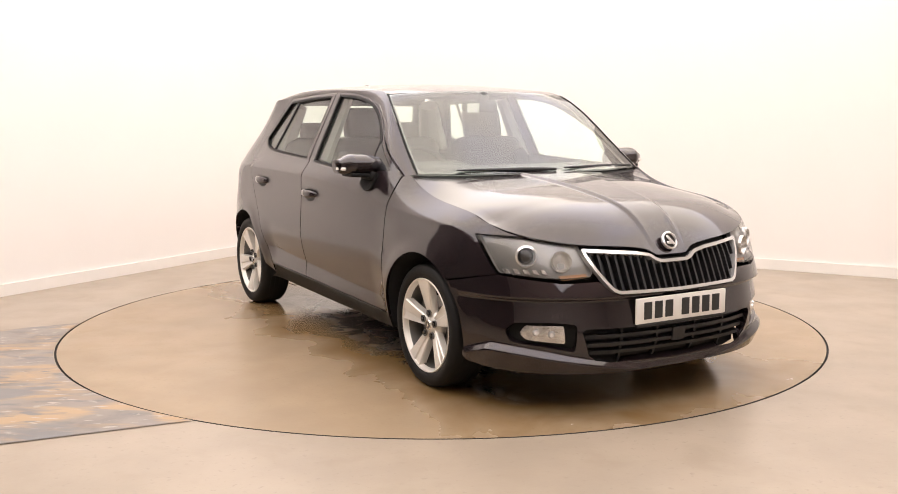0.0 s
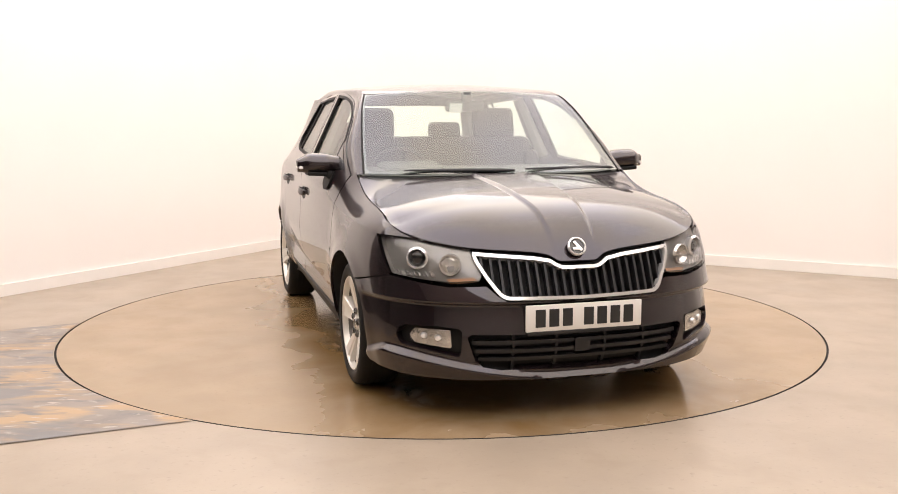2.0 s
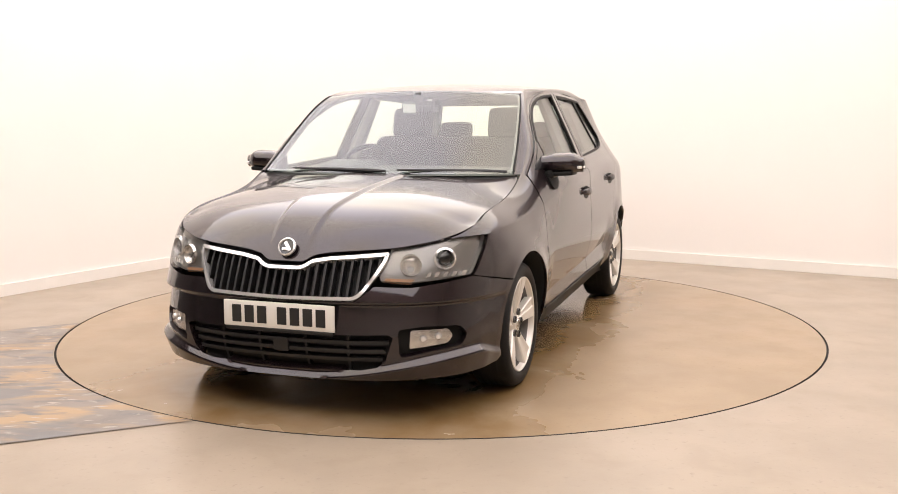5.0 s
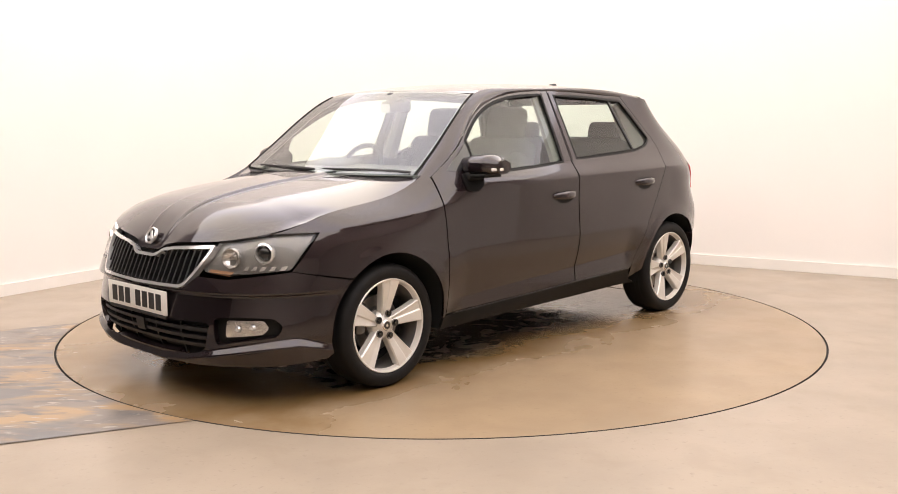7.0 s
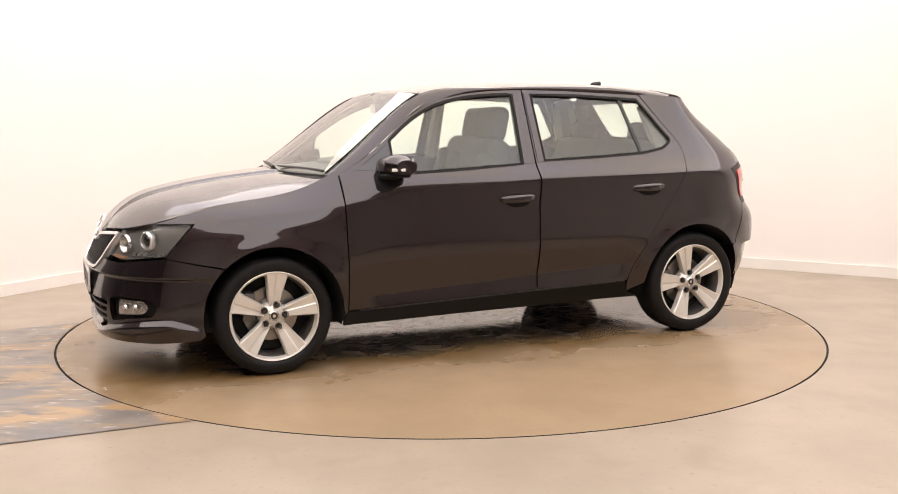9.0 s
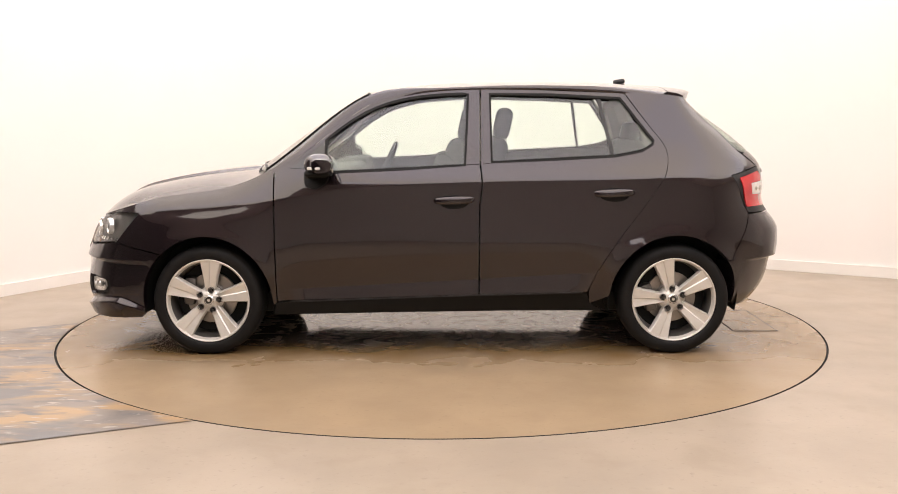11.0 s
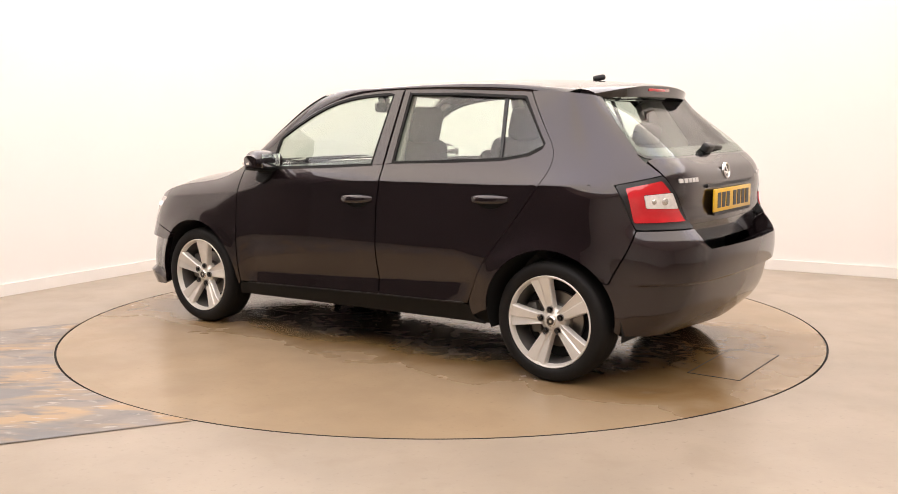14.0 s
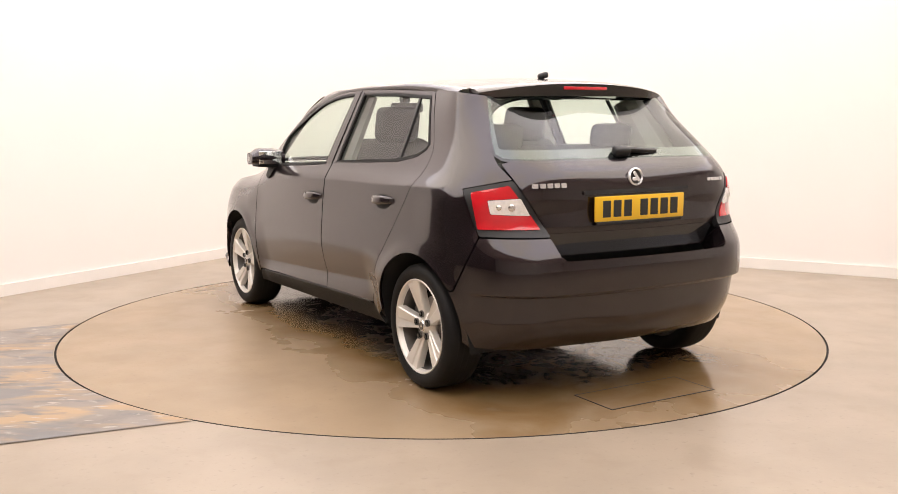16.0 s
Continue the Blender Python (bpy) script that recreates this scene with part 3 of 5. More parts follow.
def panel(name, poly, mat, parent, surf=skin, holes=(), gap=0.0016, thick=0.014, step=0.028, lift=0.0, flip=True, mirror=False, label="", lines=()):
    """A sheet of the surface inside an outline, with a returned edge."""
    from mathutils.geometry import delaunay_2d_cdt
    loops = [dense(shrunk(list(poly), gap), step * 0.6)] + [dense(shrunk(list(q), -gap), step * 0.6) for q in holes]
    pts, edges = [], []
    for lp in loops:
        k = len(pts)
        pts += lp
        edges += [(k + i, k + (i + 1) % len(lp)) for i in range(len(lp))]
    rim_pts = np.asarray(pts)
    for line in lines:
        q = np.asarray(line, float)
        ok = inside(q, loops[0]) & (np.min(np.hypot(q[:, None, 0] - rim_pts[None, :, 0], q[:, None, 1] - rim_pts[None, :, 1]), 1) > 0.004)
        for lp in loops[1:]:
            ok &= ~inside(q, lp)
        last = None
        for p, o in zip(line, ok):
            if o:
                pts = pts + [p]
                if last is not None:
                    edges.append((last, len(pts) - 1))
            last = len(pts) - 1 if o else None
    P = np.asarray(loops[0])
    gu = np.arange(P[:, 0].min() + step * 0.5, P[:, 0].max(), step)
    gv = np.arange(P[:, 1].min() + step * 0.5, P[:, 1].max(), step)
    if len(gu) and len(gv):
        G = np.stack(np.meshgrid(gu, gv), -1).reshape(-1, 2)
        keep = inside(G, loops[0])
        for q in loops[1:]:
            keep &= ~inside(G, q)
        allp = np.asarray(pts)
        G = G[keep]
        if len(G):
            far = np.array([np.min(np.hypot(g[0] - allp[:, 0], g[1] - allp[:, 1])) for g in G]) > step * 0.35
            pts = pts + [tuple(p) for p in G[far]]
    vs, _, fs, *_ = delaunay_2d_cdt([Vector(p) for p in pts], edges, [], 1, 1e-6)
    uv = np.array([tuple(v) for v in vs])
    cen = np.array([uv[list(q)].mean(0) for q in fs])
    ok = inside(cen, loops[0])
    for q in loops[1:]:
        ok &= ~inside(cen, q)
    fs = [tuple(q) for q, o in zip(fs, ok) if o]
    S = (lambda a, c: surf(a, c, lift)) if lift else surf
    X = S(uv[:, 0], uv[:, 1])
    e = 1e-3
    n = np.cross(S(uv[:, 0] + e, uv[:, 1]) - S(uv[:, 0] - e, uv[:, 1]), S(uv[:, 0], uv[:, 1] + e) - S(uv[:, 0], uv[:, 1] - e))
    n /= np.linalg.norm(n, axis=1)[:, None] + 1e-12
    if flip:
        n = -n
        fs = [q[::-1] for q in fs]
    verts = [tuple(p) for p in X]
    faces = list(fs)
    if thick:
        count = {}
        for q in fs:
            for a, c in zip(q, q[1:] + q[:1]):
                count[(a, c)] = 1
        rim = [(a, c) for a, c in count if (c, a) not in count]
        top, low = {}, {}
        for a in sorted({v for ed in rim for v in ed}):
            top[a] = len(verts)
            verts.append(tuple(X[a]))
            low[a] = len(verts)
            verts.append(tuple(X[a] - n[a] * thick))
        for a, c in rim:
            faces.append((top[c], top[a], low[a], low[c]))
    if mirror:
        verts = [(x, -y, z) for x, y, z in verts]
        faces = [q[::-1] for q in faces]
    return mesh_object(name, verts, faces, mat, parent, True, label)


# ---- upper surfaces ----
EDGE = run([(0.93, 0.698, 0.972), (0.77, 0.672, 1.095), (0.61, 0.640, 1.225), (0.46, 0.602, 1.333), (0.37, 0.576, 1.379), (0.05, 0.588, 1.412), (-0.21, 0.590, 1.420), (-0.6, 0.584, 1.422), (-1.0, 0.560, 1.408), (-1.25, 0.524, 1.386)], 6)
N_SCREEN = int(np.argmin([abs(p[0] - 0.37) for p in EDGE]))
_ex = np.array([p[0] for p in EDGE])
_ey, _ez = (np.array([p[k] for p in EDGE]) for k in (1, 2))
ROOF_Z = spline((-1.5, -1.3, -1.0, -0.6, -0.2, 0.15, 0.45), (1.395, 1.425, 1.448, 1.458, 1.455, 1.437, 1.395))
HOOD_Z = spline((0.9, 1.2, 1.5, 1.75, 1.9, 2.0), (0.990, 0.962, 0.921, 0.865, 0.810, 0.750))
HOOD_HALF = 0.722


def windscreen(s, t, lift=0.0):
    s, t = np.atleast_1d(np.asarray(s, float)), np.atleast_1d(np.asarray(t, float))
    q = np.clip(t, 0, 1) * N_SCREEN
    idx = np.arange(N_SCREEN + 1)
    wx, wy, wz = (np.interp(q, idx, a[:N_SCREEN + 1]) for a in (_ex, _ey, _ez))
    cx = 1.045 + (0.412 - 1.045) * t
    cz = 0.968 + (1.400 - 0.968) * t + 0.05 * t * (1 - t)
    k = np.abs(s) ** 2.2
    x, z = cx + (wx - cx) * k, cz + (wz - cz) * k
    return np.stack([x + lift * 0.6, s * wy, z + lift * 0.8], 1)


def roof(v, s, lift=0.0):
    """v from the windscreen back to the tail, s across."""
    v, s = np.atleast_1d(np.asarray(v, float)), np.atleast_1d(np.asarray(s, float))
    front = 0.412 + (0.37 - 0.412) * np.abs(s) ** 2.2
    x = front + (-1.25 - front) * v
    ey, ez = np.interp(-x, -_ex, _ey), np.interp(-x, -_ex, _ez)
    zc = ROOF_Z(x)
    return np.stack([x, s * ey, zc - (zc - ez) * np.abs(s) ** 2.2 + lift], 1)


_ys = np.linspace(0, HOOD_HALF, 60)
_zf = hermite((0, 0.075, 0.13, 0.2, 0.445, 0.6, 0.69, 0.722), (0.650, 0.650, 0.678, 0.691, 0.711, 0.739, 0.772, 0.800))(_ys)
_xf = np.array([skin(*[np.array([q]) for q in fy(y, z)])[0][0] for y, z in zip(_ys, _zf)])
_xe = np.linspace(0.85, 1.62, 60)


def _fender_top(x):
    z = np.linspace(0.70, 1.05, 200)
    y = skin(np.full(200, x), z)[:, 1]
    return float(np.interp(-HOOD_HALF, -y, z))


_ze = np.array([_fender_top(x) for x in _xe])


def hood_crease(x):
    return 0.082 + (0.172 - 0.082) * np.clip((1.95 - x) / 1.0, 0, 1.1)


def hood(x, y, lift=0.0):
    x, y = np.atleast_1d(np.asarray(x, float)), np.atleast_1d(np.asarray(y, float))
    a = np.abs(y)

    def raw(x):
        zc = HOOD_Z(x)
        ze = np.interp(x, _xe, _ze)
        z = zc - (zc - ze) * np.clip(a / HOOD_HALF, 0, 1.05) ** 2.7
        # two creases that run together towards the badge, the middle raised
        yc = hood_crease(x)
        w = np.clip((a - yc) / 0.018, 0, 1)
        z = z - 0.0115 * w * (1.6 - 0.6 * w)
        return z
    xf = np.interp(a, _ys, _xf)
    zf = np.interp(a, _ys, _zf)
    d = np.clip(1 - (xf - x) / 0.30, 0, 1)
    return np.stack([x, y, raw(x) - (raw(xf) - zf) * d ** 2.4 + lift], 1)


# ---- the car's parts ----
A_FRONT_TOP = [(0.876, 0.968), (0.67, 1.105), (0.51, 1.23), (0.35, 1.32), (0.18, 1.37), (0.02, 1.392), (-0.212, 1.402)]
GRILLE_HALF = [(0.0, 0.642), (0.075, 0.642), (0.10, 0.652), (0.125, 0.670), (0.20, 0.683), (0.445, 0.704), (0.438, 0.668), (0.41, 0.610), (0.37, 0.548), (0.35, 0.526), (0.325, 0.516), (0.0, 0.510)]
SHOULDER, FACET = crease_lines(-1.5, 1.5, CREASE), crease_lines(-0.86, 0.86, facet_top)
LAMP_TIP, LAMP_LOW = (1.612, 0.757), (1.755, 0.596)


def strip(name, a, c, mat, parent, bulge=0.012, rows=7, mirror=False, thick=0.0):
    """A rounded band between two lines in space."""
    verts, faces = [], []
    n = len(a)
    for i in range(n):
        p, q = Vector(a[i]), Vector(c[i])
        t = (Vector(a[min(i + 1, n - 1)]) - Vector(a[max(i - 1, 0)])).normalized()
        up = (q - p).cross(t)
        up = up.normalized() if up.length > 1e-9 else Vector((0, 1, 0))
        if up.y < 0:
            up = -up
        for k in range(rows):
            s = k / (rows - 1)
            verts.append(p.lerp(q, s) + up * bulge * 4 * s * (1 - s))
    for i in range(n - 1):
        for k in range(rows - 1):
            v = i * rows + k
            faces.append((v, v + 1, v + rows + 1, v + rows))
    if mirror:
        verts = [(v[0], -v[1], v[2]) for v in verts]
    bm = bmesh.new()
    bv = [bm.verts.new(v) for v in verts]
    for q in faces:
        bm.faces.new([bv[i] for i in q])
    return part(name, bm, mat, parent)


def build_side(car, mir):
    def P(name, poly, mat, parent=car, **k):
        return panel(name, poly, mat, parent, mirror=mir, **k)
    sgn = -1 if mir else 1
    # front wing
    top = [(u, float(np.interp(u, _xe, _ze)) - 0.004) for u in np.linspace(0.90, 1.545, 16)]
    P("front_wing", [(0.866, 0.285), (0.868, 0.55), (0.874, 0.84), (0.882, 0.955)] + top + [fy(0.720, 0.797), fy(0.690, 0.769), fy(0.662, 0.756), fy(0.668, 0.752), fy(0.70, 0.755), LAMP_TIP, LAMP_LOW, (1.468, 0.545)] + arc(HUB_X, HUB_Z, ARCH_R, 47, 176) + [(0.884, 0.27)], PAINT, step=0.02, lines=SHOULDER)
    # front door
    glass = run([(0.60, 1.138), (0.49, 1.222), (0.34, 1.305), (0.17, 1.352), (0.0, 1.371), (-0.148, 1.377)], 5) + [(-0.128, 1.008), (0.2, 0.990), (0.60, 0.972)]
    sail = [(0.612, 0.985), (0.612, 1.125), (0.70, 1.058), (0.79, 0.990)]
    door = P("front_door", [(0.862, 0.292), (0.864, 0.55), (0.870, 0.84)] + run(A_FRONT_TOP, 4) + [(-0.208, 1.0), (-0.218, 0.91), (-0.203, 0.8), (-0.200, 0.325)], PAINT, holes=(glass, sail), step=0.02, lines=SHOULDER + FACET)
    P("window_pane", glass, GLASS, door, lift=-0.012, thick=0, gap=-0.012, step=0.06)
    P("window_seal", shrunk(glass, -0.009), SILL, door, holes=(shrunk(glass, 0.005),), gap=0, lift=0.003, thick=0.012)
    P("mirror_sail", sail, GLOSS_BLACK, door, gap=0.0, lift=0.002)
    handle(door, 0.036, -0.180, 0.822, 0.829, mir)
    # rear door
    glass = [(-0.272, 1.022), (-0.268, 1.376), (-0.6, 1.370), (-0.97, 1.350)] + [(-1.165, 1.125), (-1.155, 1.112), (-1.08, 1.078), (-0.92, 1.052), (-0.6, 1.036)]
    edge = run([(-0.775, 0.335), (-0.85, 0.49), (-0.975, 0.67), (-1.10, 0.83), (-1.18, 0.94), (-1.235, 1.04), (-1.238, 1.085), (-1.205, 1.145)], 4)
    rdoor = P("rear_door", [(-0.206, 0.325), (-0.209, 0.8), (-0.224, 0.91), (-0.214, 1.0), (-0.218, 1.402), (-0.6, 1.398), (-1.0, 1.378)] + edge[::-1], PAINT, holes=(glass,), step=0.02, lines=SHOULDER + FACET)
    P("window_pane", glass, GLASS, rdoor, lift=-0.012, thick=0, gap=-0.012, step=0.06)
    P("window_seal", shrunk(glass, -0.009), SILL, rdoor, holes=(shrunk(glass, 0.005),), gap=0, lift=0.003, thick=0.012)
    P("window_bar", [(-0.905, 1.05), (-0.922, 1.05), (-0.862, 1.36), (-0.842, 1.36)], BLACK, rdoor, gap=0, lift=-0.004, thick=0.01)
    P("pillar_trim", [(-0.225, 1.012), (-0.262, 1.016), (-0.256, 1.388), (-0.224, 1.39)], PAINT, rdoor, gap=0, lift=0.004, thick=0.008)
    P("pillar_trim", [(-0.138, 1.010), (-0.205, 1.010), (-0.208, 1.392), (-0.155, 1.388)], PAINT, door, gap=0, lift=0.004, thick=0.008)
    handle(rdoor, -0.800, -1.018, 0.857, 0.862, mir)
    # sill: body paint in shadow, its shade put in as a black colour
    P("sill", [(0.885, 0.212), (0.878, 0.262), (0.866, 0.283), (-0.20, 0.318), (-0.77, 0.328), (-0.80, 0.262), (-0.86, 0.232), (0.3, 0.222)], SILL, lift=-0.004)
    P("sill_trim", [(0.80, 0.292), (0.80, 0.286), (-0.2, 0.318), (-0.75, 0.330), (-0.75, 0.336), (-0.2, 0.325)], BLACK, gap=0, lift=0.006, thick=0.006)
    # rear quarter with the pillar behind the doors
    tail = [by(0.512, 1.350), by(0.576, 1.22), by(0.628, 1.10), by(0.636, 1.075), by(0.640, 1.05), by(0.622, 0.988)]
    quarter = [(-0.79, 0.27), (-0.782, 0.33)] + edge[1:] + [(-1.005, 1.378), (-1.03, 1.384), (-1.30, 1.374)] + tail + [(-1.577, 0.946), (-1.671, 0.744), (-1.535, 0.50)] + arc(-HUB_X, HUB_Z, ARCH_R, 141, 4)[::1]
    P("rear_quarter", quarter, PAINT, step=0.022, lines=SHOULDER)
    # band over the doors: windscreen pillar and roof rail
    lower = run([(0.892, 0.968), (0.76, 1.052), (0.60, 1.172), (0.44, 1.278), (0.33, 1.331), (0.02, 1.396), (-0.21, 1.406), (-0.6, 1.402), (-1.0, 1.384), (-1.29, 1.372)], 6)
    low3 = [tuple(skin(u, z - 0.012, -0.006)[0]) for u, z in lower]
    strip("roof_rail", low3, EDGE, PAINT, car, 0.010, 8, mir)
    part("screen_seal", tube([(x + 0.003, sgn * (y - 0.004), z + 0.004) for x, y, z in EDGE[:N_SCREEN + 1]], 0.0045, 8), SILL, car)
    # tail lamp
    lamp_poly = [(-1.578, 0.946), by(0.619, 0.987), by(0.562, 0.88), by(0.499, 0.775), by(0.490, 0.744), (-1.672, 0.746)]
    lamp = P("tail_lamp", rounded(lamp_poly, 0.012), BLACK, thick=0.03, lift=0.002, label="red and clear tail lamp")
    red = [(-1.625, 0.934), by(0.636, 0.966), by(0.585, 0.875), by(0.525, 0.778), (-1.664, 0.777)]
    white = [(-1.714, 0.902), by(0.603, 0.912), by(0.562, 0.836), (-1.728, 0.842)]
    P("red_lens", rounded(red, 0.01), LAMP_RED, lamp, holes=(rounded(white, 0.008),), lift=0.008, thick=0.01, gap=0.001)
    P("reversing_lens", rounded(white, 0.008), LAMP_WHITE, lamp, lift=0.009, thick=0.01, gap=0.001)
    for y, r in ((0.635, 0.016), (0.678, 0.012)):
        c = skin(*[np.array([q]) for q in by(y, 0.872)], 0.010)[0]
        part("reversing_bulb", lathe([(0, 0.004), (r * 0.5, 0.004), (r, 0.0)], 16, pose(c[0], sgn * c[1], c[2], 0, 0, sgn * 50)), REFLECTOR, lamp)
    # headlamp
    head_poly = [LAMP_TIP, fy(0.70, 0.752), fy(0.66, 0.748), fy(0.60, 0.735), fy(0.452, 0.708), fy(0.445, 0.668), fy(0.415, 0.605), fy(0.43, 0.576), fy(0.55, 0.570), LAMP_LOW]
    lamp = P("headlamp", rounded(head_poly, 0.014), BEZEL, lift=-0.034, thick=-0.022, gap=0.004, label="clear headlamp with chrome projector")
    P("lens", rounded(head_poly, 0.014), LENS, lamp, lift=0.0, thick=0, gap=0.004)
    for y, z, r in ((0.665, 0.672, 0.047),):
        c = skin(*[np.array([q]) for q in fy(y, z)], -0.034)[0]
        m = pose(c[0], sgn * c[1], c[2]) @ pose(0, 0, 0, 0, 0, sgn * 28 - 90)
        part("projector_ring", lathe([(r, 0), (r, 0.022), (r - 0.008, 0.028), (r - 0.011, 0.02), (r - 0.011, 0)], 32, m), CHROME, lamp, "chrome ring")
        part("projector_lens", lathe([(0, 0.03), (r * 0.4, 0.026), (r * 0.65, 0.016), (r * 0.75, 0)], 24, m), GLOSS_BLACK, lamp)
    c = skin(*[np.array([q]) for q in fy(0.540, 0.650)], -0.034)[0]
    m = pose(c[0], sgn * c[1], c[2]) @ pose(0, 0, 0, 0, 0, sgn * 24 - 90)
    part("reflector", lathe([(0.047, 0.016), (0.044, 0.030), (0.041, 0.030), (0.032, 0.012), (0.018, 0.004), (0.012, 0.003)], 32, m), REFLECTOR, lamp, "chrome main-beam reflector")
    part("bulb", lathe([(0, 0.026), (0.007, 0.024), (0.010, 0.016), (0.012, 0.003)], 16, m), SATIN, lamp)
    P("indicator", rounded([fy(0.56, 0.592), fy(0.445, 0.598), fy(0.44, 0.582), fy(0.55, 0.572)], 0.005), AMBER, lamp, lift=-0.026, gap=0, thick=0.007)
    for k in range(5):
        y = 0.60 + 0.03 * k
        P("light_bar", rounded([fy(y, 0.598), fy(y + 0.017, 0.600), fy(y + 0.022, 0.618), fy(y + 0.008, 0.617)], 0.003), SATIN, lamp, lift=-0.022, gap=0, thick=0.011)
    # fog lamp in its recess
    bez = P("fog_lamp_surround", [fy(0.500, 0.395), fy(0.60, 0.405), fy(0.715, 0.398), fy(0.742, 0.36), fy(0.725, 0.312), fy(0.62, 0.297), fy(0.50, 0.272)], SILL, lift=-0.032, gap=-0.01, thick=0.02)
    fog = P("fog_lamp", rounded([fy(0.553, 0.385), fy(0.685, 0.384), fy(0.703, 0.352), fy(0.685, 0.324), fy(0.548, 0.309)], 0.012), REFLECTOR, bez, lift=-0.022, gap=0, thick=0.02, label="clear rectangular fog lamp")
    for y, z in ((0.600, 0.350), (0.652, 0.356)):
        c = skin(*[np.array([q]) for q in fy(y, z)], -0.018)[0]
        part("bulb", lathe([(0, 0.012), (0.010, 0.010), (0.016, 0.0)], 16, pose(c[0], sgn * c[1], c[2]) @ pose(0, 0, 0, 0, 0, sgn * 25 - 90)), CHROME, fog)
    P("lens", rounded([fy(0.553, 0.385), fy(0.685, 0.384), fy(0.703, 0.352), fy(0.685, 0.324), fy(0.548, 0.309)], 0.012), LENS, bez, lift=-0.014, gap=0, thick=0.004)
    # wheel housings
    for hx, name in ((HUB_X, "front"), (-HUB_X, "rear")):
        bm = bmesh.new()
        n = 28
        rows = []
        for y in (0.0, 0.60, 0.50):
            row = []
            for i in range(n + 1):
                a = radians(-12 + 204 * i / n)
                x, z = hx + (ARCH_R + 0.004) * math.cos(a), HUB_Z + (ARCH_R + 0.004) * math.sin(a)
                row.append(bm.verts.new((x, sgn * (y or float(skin(x, z)[0][1]) - 0.012), z)))
            rows.append(row)
        for a, c in zip(rows, rows[1:]):
            for i in range(n):
                bm.faces.new((a[i], a[i + 1], c[i + 1], c[i]))
        bm.faces.new(rows[-1])
        part("wheel_housing", bm, LINER, car)
    # door mirror
    door_mirror(car, sgn)


def handle(door, x0, x1, z0, z1, mir):
    """A grip across a black oval that paints in the recess's shade."""
    mid, zc = (x0 + x1) / 2, (z0 + z1) / 2
    dish = [(mid + 0.078 * math.cos(a), zc - 0.010 + 0.036 * math.sin(a)) for a in np.linspace(0, 2 * math.pi, 28, endpoint=False)]
    panel("handle_recess_shade", dish, SILL, door, lift=0.0015, gap=0, thick=0.004, mirror=mir)
    bm, rows = bmesh.new(), []
    for i in range(17):
        t = i / 16
        swell = max(0.0, math.sin(math.pi * t)) ** 0.35
        out = 0.010 + 0.026 * max(0.0, math.sin(math.pi * t)) ** 0.6
        half = 0.007 + 0.014 * swell
        u, z = x0 + (x1 - x0) * t, z0 + (z1 - z0) * t
        ring = []
        for dz, k in ((-1.0, 0.25), (-0.85, 0.75), (-0.3, 1.0), (0.4, 0.92), (0.9, 0.62), (1.0, 0.2), (0.5, -0.1), (-0.5, -0.1)):
            p = skin(u, z + dz * half, out - 0.012 + 0.014 * k * swell)[0]
            ring.append(bm.verts.new((p[0], -p[1] if mir else p[1], p[2])))
        rows.append(ring)
    for a, c in zip(rows, rows[1:]):
        for i in range(8):
            bm.faces.new((a[i], a[(i + 1) % 8], c[(i + 1) % 8], c[i]))
    bm.faces.new(rows[0])
    bm.faces.new(rows[-1])
    part("door_handle", bm, PAINT, door, sharp=60)


